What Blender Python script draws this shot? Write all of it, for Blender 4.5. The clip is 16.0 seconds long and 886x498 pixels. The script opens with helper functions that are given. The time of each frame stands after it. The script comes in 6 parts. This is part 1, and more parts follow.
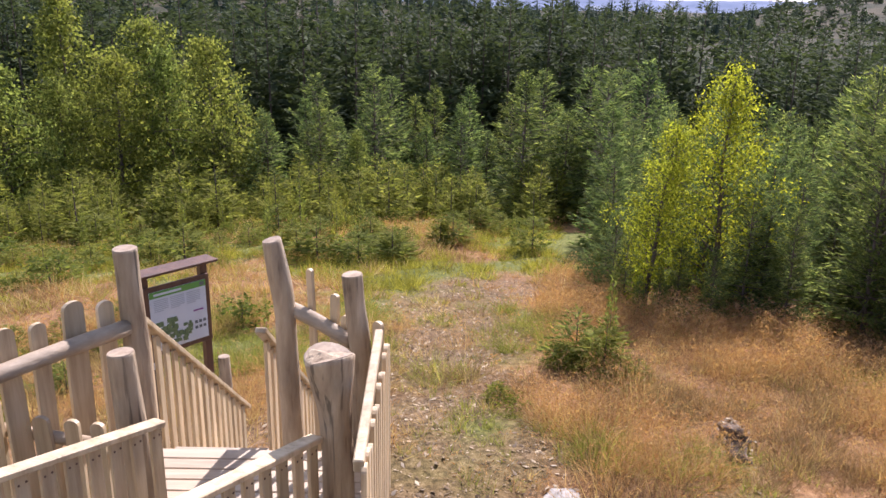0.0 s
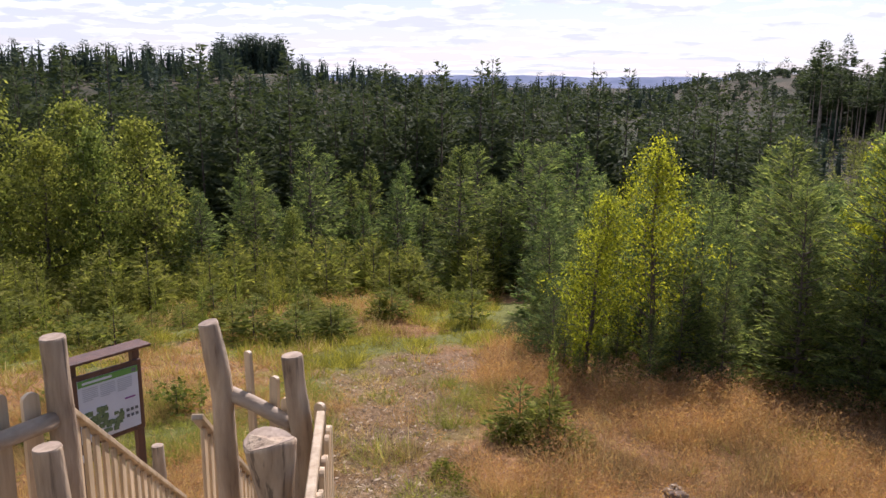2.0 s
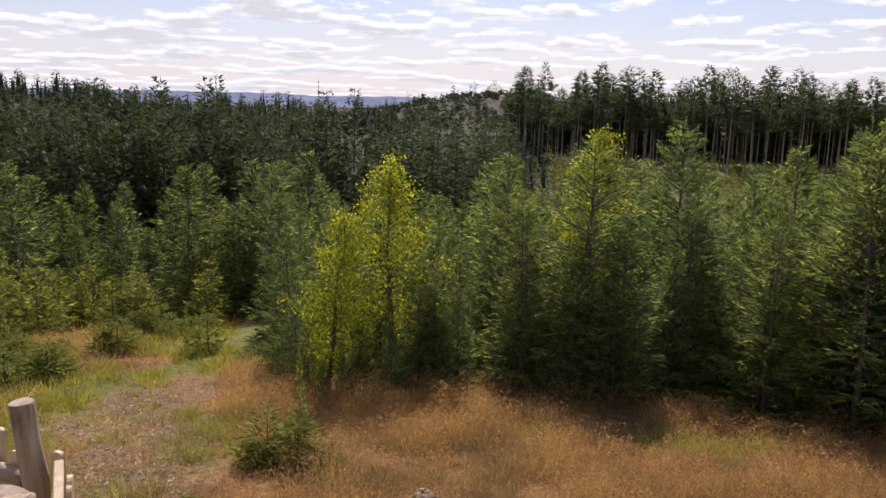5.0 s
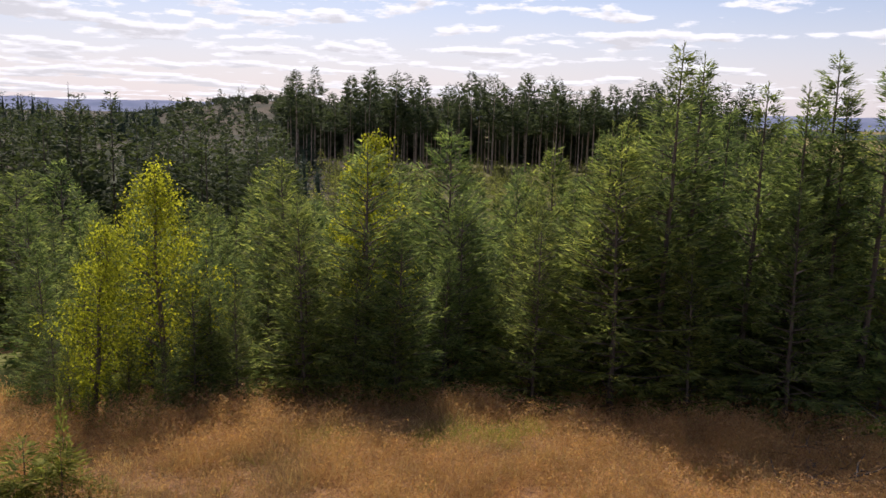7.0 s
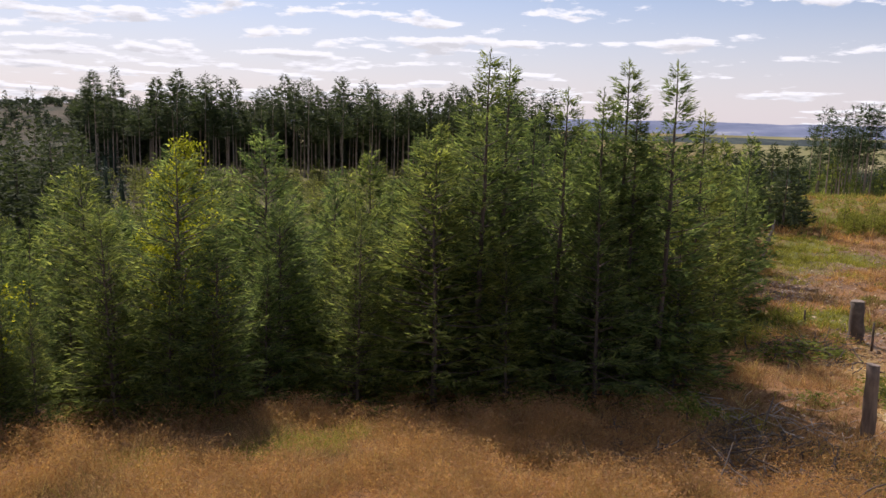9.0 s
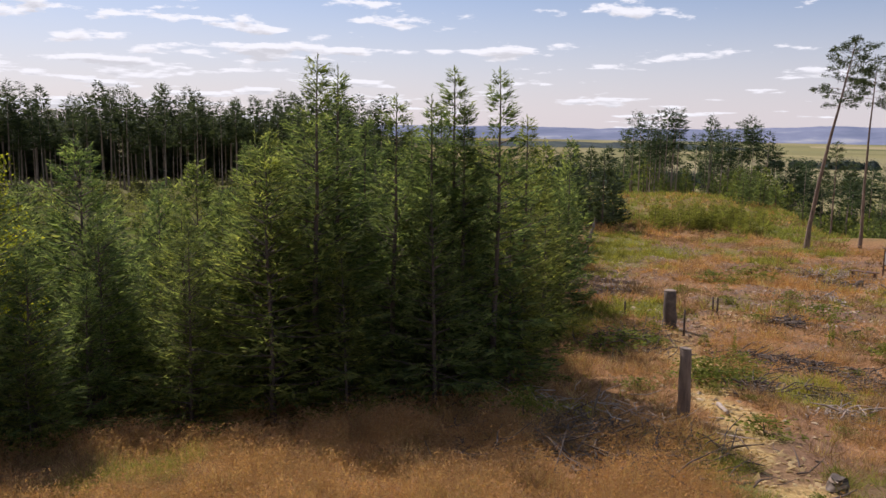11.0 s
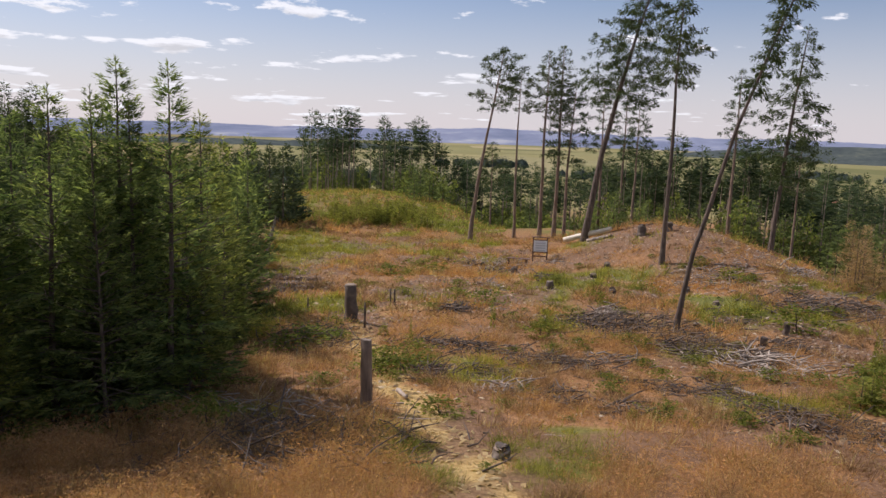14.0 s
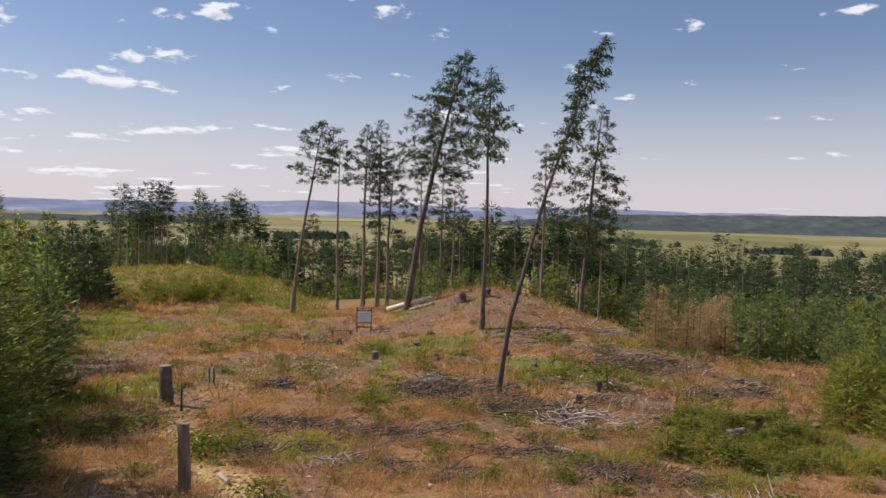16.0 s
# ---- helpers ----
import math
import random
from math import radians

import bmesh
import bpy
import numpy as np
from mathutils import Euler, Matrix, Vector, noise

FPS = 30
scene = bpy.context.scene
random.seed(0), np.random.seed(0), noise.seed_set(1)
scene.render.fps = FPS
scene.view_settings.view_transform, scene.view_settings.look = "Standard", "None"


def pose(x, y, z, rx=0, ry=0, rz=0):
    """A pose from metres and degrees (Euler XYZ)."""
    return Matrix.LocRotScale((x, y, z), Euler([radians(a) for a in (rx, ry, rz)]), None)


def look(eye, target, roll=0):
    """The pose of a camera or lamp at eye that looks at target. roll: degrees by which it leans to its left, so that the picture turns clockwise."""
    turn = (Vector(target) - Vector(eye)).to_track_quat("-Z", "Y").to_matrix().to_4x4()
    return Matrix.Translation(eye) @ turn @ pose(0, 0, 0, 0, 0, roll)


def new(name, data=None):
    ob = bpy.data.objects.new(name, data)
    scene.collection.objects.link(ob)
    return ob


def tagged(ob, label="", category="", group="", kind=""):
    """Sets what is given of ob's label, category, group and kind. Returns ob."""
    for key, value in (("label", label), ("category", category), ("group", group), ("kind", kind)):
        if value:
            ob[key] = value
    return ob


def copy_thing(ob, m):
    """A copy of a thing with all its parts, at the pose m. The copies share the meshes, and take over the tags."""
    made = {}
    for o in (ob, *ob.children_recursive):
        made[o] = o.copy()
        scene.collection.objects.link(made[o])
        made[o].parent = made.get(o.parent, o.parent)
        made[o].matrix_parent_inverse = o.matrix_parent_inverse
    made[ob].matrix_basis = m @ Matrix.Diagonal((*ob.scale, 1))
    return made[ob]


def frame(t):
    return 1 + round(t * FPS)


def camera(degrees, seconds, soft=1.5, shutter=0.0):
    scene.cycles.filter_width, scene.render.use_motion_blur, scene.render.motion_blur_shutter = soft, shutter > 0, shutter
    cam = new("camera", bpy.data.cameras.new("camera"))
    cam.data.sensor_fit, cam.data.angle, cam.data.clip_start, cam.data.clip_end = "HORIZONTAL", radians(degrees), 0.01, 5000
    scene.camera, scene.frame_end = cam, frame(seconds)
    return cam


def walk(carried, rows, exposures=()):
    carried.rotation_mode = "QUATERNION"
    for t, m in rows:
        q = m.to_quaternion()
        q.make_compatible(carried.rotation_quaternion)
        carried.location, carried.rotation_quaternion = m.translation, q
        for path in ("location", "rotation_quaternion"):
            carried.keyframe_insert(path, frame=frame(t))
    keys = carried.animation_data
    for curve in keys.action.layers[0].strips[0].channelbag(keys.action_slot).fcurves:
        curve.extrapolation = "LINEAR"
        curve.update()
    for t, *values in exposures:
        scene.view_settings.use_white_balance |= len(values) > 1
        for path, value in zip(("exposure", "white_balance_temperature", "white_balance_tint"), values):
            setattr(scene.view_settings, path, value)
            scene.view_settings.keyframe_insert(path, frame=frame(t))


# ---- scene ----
cam = camera(57.57, 16.0)
PATH = [
    (0.0, -0.000, 0.000, 5.000, 0.29, -17.22, -0.94),
    (0.5, 0.007, 0.008, 5.005, -0.16, -14.61, -0.63),
    (1.0, 0.007, 0.005, 5.010, -1.05, -12.87, -0.34),
    (1.5, 0.000, 0.012, 5.006, -2.58, -12.30, -0.31),
    (2.0, -0.012, 0.003, 5.012, -4.41, -11.93, -0.32),
    (2.5, -0.045, 0.009, 5.015, -6.61, -11.87, -0.47),
    (3.0, -0.068, 0.025, 5.020, -9.80, -11.67, -0.65),
    (3.5, -0.106, -0.000, 5.029, -13.74, -11.35, -0.88),
    (6.0, -0.140, -0.036, 5.041, -30.66, -10.00, -1.23),
    (6.5, -0.142, -0.049, 5.045, -35.23, -9.88, -1.18),
    (7.0, -0.143, -0.053, 5.042, -39.32, -9.73, -1.46),
    (7.5, -0.141, -0.048, 5.040, -42.83, -9.61, -1.42),
    (8.0, -0.142, -0.055, 5.039, -45.85, -9.50, -1.36),
    (8.5, -0.140, -0.059, 5.042, -49.30, -9.36, -1.45),
    (11.0, -0.105, -0.061, 5.037, -64.07, -8.48, -0.82),
    (11.5, -0.102, -0.067, 5.041, -68.89, -8.43, -0.79),
    (12.0, -0.096, -0.078, 5.040, -72.83, -8.37, -0.79),
    (12.5, -0.101, -0.080, 5.036, -76.53, -8.27, -1.36),
    (13.0, -0.104, -0.092, 5.046, -79.75, -8.27, -1.89),
    (13.5, -0.073, -0.106, 5.044, -83.64, -8.48, -2.24),
    (14.0, -0.059, -0.117, 5.045, -86.42, -8.12, -1.87),
    (14.5, -0.079, -0.117, 5.048, -90.32, -6.40, -1.74),
    (15.0, -0.094, -0.112, 5.050, -94.11, -4.69, -1.49),
    (15.5, -0.086, -0.119, 5.047, -96.66, -3.29, -1.31),
    (16.0, -0.087, -0.119, 5.047, -99.06, -2.74, -1.24),
]
EXPOSURES = [(0.0, 1.02, 5850, 27), (0.5, 0.72, 5900, 27), (2.0, 0.54, 6050, 27), (3.5, 0.34, 6250, 26), (8.0, 0.25, 6450, 26), (11.0, 0.15, 6400, 25), (13.0, 0.17, 6400, 24), (16.0, 0.1, 6400, 22)]
walk(cam, [(t, pose(x, y, z, 90 + pitch, roll, yaw)) for t, x, y, z, yaw, pitch, roll in PATH], EXPOSURES)

# ---- world and sun ----
SUN_AZ, SUN_EL = 26.0, 45.5


def link(tree, a, b):
    tree.links.new(a, b)


def make_world():
    world = bpy.data.worlds.new("sky")
    scene.world = world
    world.use_nodes = True
    nt = world.node_tree
    nt.nodes.clear()
    out = nt.nodes.new("ShaderNodeOutputWorld")
    back = nt.nodes.new("ShaderNodeBackground")
    sky = nt.nodes.new("ShaderNodeTexSky")
    sky.sky_type = "NISHITA"
    sky.sun_disc = False
    sky.sun_elevation = radians(SUN_EL)
    sky.sun_rotation = radians(SUN_AZ)
    sky.altitude = 500
    sky.air_density, sky.dust_density, sky.ozone_density = 1.05, 0.6, 2.5
    back.inputs["Strength"].default_value = SKY_STRENGTH
    coord = nt.nodes.new("ShaderNodeTexCoord")
    sep = nt.nodes.new("ShaderNodeSeparateXYZ")
    link(nt, coord.outputs["Generated"], sep.inputs[0])

    def math_node(op, a, b=None, c=None):
        n = nt.nodes.new("ShaderNodeMath")
        n.operation = op
        for i, v in enumerate((a, b, c)):
            if v is None:
                continue
            if isinstance(v, (int, float)):
                n.inputs[i].default_value = v
            else:
                link(nt, v, n.inputs[i])
        return n.outputs[0]

    X, Y, Z = sep.outputs
    # rows of small cumulus, flatter and closer together towards the horizon
    az = math_node("ARCTAN2", X, Y)
    height = math_node("MULTIPLY", math_node("LOGARITHM", math_node("ADD", math_node("MAXIMUM", Z, 0.0), 0.06), math.e), 6.0)

    def cloud_noise(along, up, lift, scale, detail, rough):
        at_ = nt.nodes.new("ShaderNodeCombineXYZ")
        link(nt, math_node("MULTIPLY", az, along), at_.inputs[0])
        link(nt, math_node("MULTIPLY", math_node("ADD", height, lift), up), at_.inputs[1])
        n = nt.nodes.new("ShaderNodeTexNoise")
        n.inputs["Scale"].default_value, n.inputs["Detail"].default_value, n.inputs["Roughness"].default_value = scale, detail, rough
        link(nt, at_.outputs[0], n.inputs["Vector"])
        return n.outputs["Fac"]

    # more cloud towards the sun, clearer away from it
    side = nt.nodes.new("ShaderNodeMapRange")
    link(nt, az, side.inputs["Value"])
    for k, v in (("From Min", radians(20)), ("From Max", radians(112)), ("To Min", 0.04), ("To Max", -0.1)):
        side.inputs[k].default_value = v
    low = nt.nodes.new("ShaderNodeMapRange")
    link(nt, Z, low.inputs["Value"])
    for k, v in (("From Min", 0.02), ("From Max", 0.25), ("To Min", 0.012), ("To Max", 0.0)):
        low.inputs[k].default_value = v

    def cloud_amount(lift):
        heap = cloud_noise(7.0, 1.1, lift, 1.0, 2.0, 0.5)
        puff = cloud_noise(24.0, 2.6, lift, 1.0, 6.0, 0.58)
        both = math_node("ADD", math_node("MULTIPLY", heap, 0.58), math_node("MULTIPLY", puff, 0.42))
        return math_node("ADD", math_node("ADD", both, side.outputs[0]), low.outputs[0])

    amount = cloud_amount(0.0)
    ramp = nt.nodes.new("ShaderNodeValToRGB")
    ramp.color_ramp.elements[0].position, ramp.color_ramp.elements[1].position = 0.525, 0.568
    link(nt, amount, ramp.inputs[0])
    # the tops shine, the thick undersides are grey
    thick = nt.nodes.new("ShaderNodeMapRange")
    link(nt, cloud_amount(0.22), thick.inputs["Value"])
    for k, v in (("From Min", 0.53), ("From Max", 0.62), ("To Min", 1.12), ("To Max", 0.76)):
        thick.inputs[k].default_value = v
    white = nt.nodes.new("ShaderNodeCombineColor")
    for i, v in enumerate(CLOUD):
        link(nt, math_node("MULTIPLY", thick.outputs[0], v), white.inputs[i])
    mix = nt.nodes.new("ShaderNodeMix")
    mix.data_type = "RGBA"
    link(nt, math_node("MULTIPLY", ramp.outputs[0], 0.9), mix.inputs["Factor"])
    # pale haze low over the land
    haze = nt.nodes.new("ShaderNodeMix")
    haze.data_type = "RGBA"
    low2 = nt.nodes.new("ShaderNodeMapRange")
    low2.interpolation_type = "SMOOTHSTEP"
    link(nt, Z, low2.inputs["Value"])
    for k, v in (("From Min", -0.02), ("From Max", 0.2), ("To Min", 0.8), ("To Max", 0.0)):
        low2.inputs[k].default_value = v
    link(nt, low2.outputs[0], haze.inputs["Factor"])
    link(nt, sky.outputs[0], haze.inputs["A"])
    haze.inputs["B"].default_value = (8.0, 7.9, 8.0, 1)
    link(nt, haze.outputs["Result"], mix.inputs["A"])
    link(nt, white.outputs[0], mix.inputs["B"])
    link(nt, mix.outputs["Result"], back.inputs["Color"])
    link(nt, back.outputs[0], out.inputs["Surface"])


SKY_STRENGTH = 0.08
CLOUD = (9.3, 9.9, 9.8)
make_world()
sun_data = bpy.data.lights.new("sun", "SUN")
sun_data.energy, sun_data.angle, sun_data.color = 4.6, radians(0.6), (1.0, 0.94, 0.84)
sun = new("sun", sun_data)
_a, _e = radians(SUN_AZ), radians(SUN_EL)
sun.matrix_world = look((100 * math.sin(_a) * math.cos(_e), 100 * math.cos(_a) * math.cos(_e), 100 * math.sin(_e)), (0, 0, 0))


# ---- materials ----
def node_material(name):
    m = bpy.data.materials.new(name)
    m.use_nodes = True
    nt = m.node_tree
    return m, nt, nt.nodes["Principled BSDF"], nt.nodes["Material Output"]


def ramp_node(nt, fac, stops):
    r = nt.nodes.new("ShaderNodeValToRGB")
    els = r.color_ramp.elements
    while len(els) < len(stops):
        els.new(0.5)
    for el, (p, c) in zip(els, stops):
        el.position, el.color = p, (*c, 1)
    link(nt, fac, r.inputs[0])
    return r.outputs[0]


def noise_node(nt, scale, detail=4.0, rough=0.55, stretch=None, coords="Object"):
    tc = nt.nodes.new("ShaderNodeTexCoord")
    v = tc.outputs[coords]
    if stretch:
        mp = nt.nodes.new("ShaderNodeMapping")
        mp.inputs["Scale"].default_value = stretch
        link(nt, v, mp.inputs["Vector"])
        v = mp.outputs[0]
    n = nt.nodes.new("ShaderNodeTexNoise")
    n.inputs["Scale"].default_value, n.inputs["Detail"].default_value, n.inputs["Roughness"].default_value = scale, detail, rough
    link(nt, v, n.inputs["Vector"])
    return n.outputs["Fac"]


def mix_color(nt, fac, a, b, mode="MIX"):
    n = nt.nodes.new("ShaderNodeMix")
    n.data_type, n.blend_type = "RGBA", mode
    for key, v in (("Factor", fac), ("A", a), ("B", b)):
        sock = n.inputs[key] if key == "Factor" else [s for s in n.inputs if s.name == key and s.type == "RGBA"][0]
        if isinstance(v, (int, float)):
            sock.default_value = v
        elif isinstance(v, tuple):
            sock.default_value = (*v, 1)
        else:
            link(nt, v, sock)
    return [s for s in n.outputs if s.type == "RGBA"][0]


def leaf_material(name, dark, mid, light, through_light=0.35, rough=0.6, tint=0.25, patchy=0.2, patch_scale=1.6):
    """Foliage: every spray its own shade, every plant its own tint, some light shining through."""
    m, nt, bsdf, out = node_material(name)
    geo = nt.nodes.new("ShaderNodeNewGeometry")
    info = nt.nodes.new("ShaderNodeObjectInfo")
    col = ramp_node(nt, geo.outputs["Random Per Island"], [(0.0, dark), (0.55, mid), (1.0, light)])
    warm = ramp_node(nt, info.outputs["Random"], [(0.0, (0.82, 0.95, 1.0)), (0.5, (1, 1, 1)), (1.0, (1.25, 1.1, 0.75))])
    col = mix_color(nt, tint * 2.4, col, warm, "MULTIPLY")
    patch = ramp_node(nt, noise_node(nt, patch_scale, 2.0), [(0.34, (0.95 - patchy * 1.1, 0.95 - patchy, 0.95 - patchy * 0.9)), (0.66, (1.0 + patchy * 1.1, 1.0 + patchy, 1.0 + patchy * 0.3))])
    col = mix_color(nt, 0.8, col, patch, "MULTIPLY")
    link(nt, col, bsdf.inputs["Base Color"])
    bsdf.inputs["Roughness"].default_value = rough
    bsdf.inputs["Specular IOR Level"].default_value = 0.02
    tr = nt.nodes.new("ShaderNodeBsdfTranslucent")
    link(nt, mix_color(nt, 1.0, col, (1.3, 1.4, 0.8), "MULTIPLY"), tr.inputs["Color"])
    mx = nt.nodes.new("ShaderNodeMixShader")
    mx.inputs[0].default_value = through_light
    link(nt, bsdf.outputs[0], mx.inputs[1])
    link(nt, tr.outputs[0], mx.inputs[2])
    link(nt, mx.outputs[0], out.inputs["Surface"])
    return m


def solid_material(name, stops, scale, stretch=None, rough=0.8, bump=0.3, bump_scale=None, metal=0.0, vary=0.0, cracks=0.0):
    """A surface whose colour runs through stops by noise, with fine relief; cracks: how dark the drying cracks along the grain are."""
    m, nt, bsdf, out = node_material(name)
    fac = noise_node(nt, scale, 6.0, 0.6, stretch)
    col = ramp_node(nt, fac, stops)
    if vary:
        info = nt.nodes.new("ShaderNodeObjectInfo")
        v = ramp_node(nt, info.outputs["Random"], [(0.0, (1 - vary, 1 - vary, 1 - vary)), (1.0, (1 + vary, 1 + vary * 0.9, 1 + vary * 0.8))])
        col = mix_color(nt, 1.0, col, v, "MULTIPLY")
    broad = ramp_node(nt, noise_node(nt, scale * 0.13, 3.0), [(0.3, (0.82, 0.82, 0.84)), (0.7, (1.1, 1.08, 1.05))])
    col = mix_color(nt, 0.8, col, broad, "MULTIPLY")
    if cracks:
        split = ramp_node(nt, noise_node(nt, scale * 2.4, 3.0, 0.5, (1, 1, 0.035)), [(0.33, (1 - cracks, 1 - cracks, 1 - cracks)), (0.4, (1, 1, 1))])
        col = mix_color(nt, 1.0, col, split, "MULTIPLY")
    link(nt, col, bsdf.inputs["Base Color"])
    bsdf.inputs["Roughness"].default_value, bsdf.inputs["Metallic"].default_value = rough, metal
    if bump:
        b = nt.nodes.new("ShaderNodeBump")
        b.inputs["Strength"].default_value, b.inputs["Distance"].default_value = bump, 0.02
        link(nt, noise_node(nt, bump_scale or scale * 3, 5.0, 0.6, stretch), b.inputs["Height"])
        link(nt, b.outputs[0], bsdf.inputs["Normal"])
    return m


SPRUCE = leaf_material("spruce_needles", (0.08, 0.108, 0.055), (0.146, 0.176, 0.081), (0.25, 0.272, 0.115), 0.6, patchy=0.5, patch_scale=2.8)
SPRUCE_YOUNG = leaf_material("young_spruce_needles", (0.105, 0.118, 0.03), (0.2, 0.207, 0.055), (0.31, 0.3, 0.09), 0.5, patchy=0.35, patch_scale=3.5)
SPRUCE_WOOD = leaf_material("young_wood_needles", (0.085, 0.102, 0.046), (0.155, 0.178, 0.07), (0.24, 0.255, 0.108), 0.5)
SPRUCE_FAR = leaf_material("far_spruce_needles", (0.052, 0.07, 0.046), (0.064, 0.086, 0.052), (0.08, 0.104, 0.06), 0.3)
SPRUCE_HILL = leaf_material("hill_spruce_needles", (0.05, 0.066, 0.052), (0.062, 0.08, 0.06), (0.076, 0.094, 0.068), 0.25)
PINE = leaf_material("pine_needles", (0.042, 0.056, 0.034), (0.075, 0.095, 0.053), (0.12, 0.142, 0.075), 0.36)
LARCH = leaf_material("larch_needles", (0.034, 0.048, 0.022), (0.06, 0.078, 0.034), (0.1, 0.12, 0.05), 0.34)
PINE_LONE = leaf_material("lone_pine_needles", (0.036, 0.05, 0.03), (0.062, 0.08, 0.044), (0.1, 0.122, 0.062), 0.34)
BIRCH_LEAF = leaf_material("birch_leaves", (0.13, 0.145, 0.016), (0.28, 0.285, 0.03), (0.44, 0.42, 0.05), 0.6, 0.5, tint=0.08)
BROAD_LEAF = leaf_material("broad_leaves", (0.1, 0.115, 0.034), (0.18, 0.2, 0.062), (0.29, 0.29, 0.1), 0.58, 0.5)
HERB = leaf_material("green_herbs", (0.08, 0.095, 0.022), (0.155, 0.172, 0.038), (0.25, 0.25, 0.065), 0.44)
BROWN_NEEDLE = leaf_material("dead_needles", (0.24, 0.165, 0.11), (0.33, 0.24, 0.165), (0.41, 0.31, 0.22), 0.4)
RED_GRASS = leaf_material("dry_red_grass", (0.31, 0.168, 0.095), (0.42, 0.24, 0.13), (0.53, 0.335, 0.195), 0.4, 0.8)
STRAW_GRASS = leaf_material("dry_straw_grass", (0.33, 0.225, 0.12), (0.47, 0.34, 0.185), (0.59, 0.46, 0.28), 0.4, 0.8)
BROWN_GRASS = leaf_material("dry_brown_grass", (0.17, 0.095, 0.06), (0.28, 0.165, 0.1), (0.42, 0.27, 0.17), 0.35, 0.85)
GREEN_GRASS = leaf_material("green_grass", (0.14, 0.14, 0.032), (0.265, 0.25, 0.062), (0.4, 0.37, 0.11), 0.42, 0.7)
BARK = solid_material("bark", [(0.3, (0.045, 0.033, 0.025)), (0.55, (0.11, 0.08, 0.06)), (0.75, (0.19, 0.15, 0.12))], 9.0, (1, 1, 0.25), 0.9, 0.8)
PINE_BARK = solid_material("pine_bark", [(0.3, (0.09, 0.06, 0.045)), (0.55, (0.2, 0.14, 0.1)), (0.75, (0.32, 0.24, 0.18))], 7.0, (1, 1, 0.2), 0.9, 0.8)
PINE_STEM = solid_material("pale_pine_stems", [(0.3, (0.17, 0.125, 0.095)), (0.55, (0.3, 0.235, 0.18)), (0.75, (0.42, 0.34, 0.27))], 5.0, (1, 1, 0.2), 0.9, 0.3)
DEAD_WOOD = solid_material("dead_wood", [(0.3, (0.1, 0.085, 0.07)), (0.5, (0.24, 0.2, 0.165)), (0.75, (0.42, 0.37, 0.31))], 6.0, (1, 1, 0.3), 0.9, 0.6, vary=0.3)
ROBINIA = solid_material("peeled_round_wood", [(0.3, (0.12, 0.075, 0.042)), (0.4, (0.29, 0.21, 0.13)), (0.56, (0.4, 0.305, 0.195)), (0.72, (0.52, 0.415, 0.285))], 11.0, (1, 1, 0.16), 0.7, 0.6, vary=0.1, cracks=0.6)
RAIL_WOOD = solid_material("peeled_rail_wood", [(0.3, (0.2, 0.14, 0.085)), (0.45, (0.34, 0.255, 0.165)), (0.6, (0.42, 0.325, 0.22)), (0.74, (0.52, 0.42, 0.3))], 9.0, (0.5, 0.5, 1.6), 0.7, 0.4, vary=0.1)
PLANK = solid_material("larch_planks", [(0.28, (0.34, 0.235, 0.13)), (0.5, (0.54, 0.415, 0.25)), (0.75, (0.67, 0.535, 0.35))], 14.0, (1, 1, 0.08), 0.5, 0.25, vary=0.2)
DECK = solid_material("deck_boards", [(0.28, (0.3, 0.23, 0.16)), (0.5, (0.44, 0.35, 0.25)), (0.75, (0.54, 0.44, 0.33))], 9.0, (0.1, 1, 1), 0.65, 0.25, vary=0.14)
CUT_WOOD = solid_material("cut_end_wood", [(0.3, (0.22, 0.155, 0.095)), (0.6, (0.4, 0.3, 0.205))], 18.0, None, 0.7, 0.2)
STAINED = solid_material("brown_stained_wood", [(0.3, (0.07, 0.035, 0.022)), (0.6, (0.14, 0.07, 0.04))], 9.0, (1, 1, 0.2), 0.5, 0.25)


# ---- mesh helpers ----
def mesh_of(name, verts, faces, material, smooth=False):
    """A mesh from arrays: verts (n, 3) and faces (m, 3) or (m, 4)."""
    verts, faces = np.asarray(verts, dtype=np.float32), np.asarray(faces, dtype=np.int32)
    me = bpy.data.meshes.new(name)
    k = faces.shape[1]
    me.vertices.add(len(verts))
    me.vertices.foreach_set("co", verts.ravel())
    me.loops.add(faces.size)
    me.loops.foreach_set("vertex_index", faces.ravel())
    me.polygons.add(len(faces))
    me.polygons.foreach_set("loop_start", np.arange(0, faces.size, k, dtype=np.int32))
    me.polygons.foreach_set("loop_total", np.full(len(faces), k, dtype=np.int32))
    if smooth:
        me.polygons.foreach_set("use_smooth", np.ones(len(faces), dtype=bool))
    me.materials.append(material)
    me.update(calc_edges=True)
    return me


def empty(name, matrix):
    ob = new(name)
    ob.empty_display_size = 0.2
    ob.matrix_world = matrix
    return ob


def child(name, me, parent, label=""):
    ob = new(name, me)
    ob.parent = parent
    return tagged(ob, label) if label else ob


def part(name, bm, material, parent, label=""):
    me = bpy.data.meshes.new(name)
    bm.to_mesh(me)
    bm.free()
    me.materials.append(material)
    ob = new(name, me)
    if parent is not None:
        ob.parent = parent
    return tagged(ob, label) if label else ob


def smooth(a, b, x):
    t = np.clip((np.asarray(x, dtype=float) - a) / (b - a), 0, 1)
    return t * t * (3 - 2 * t)


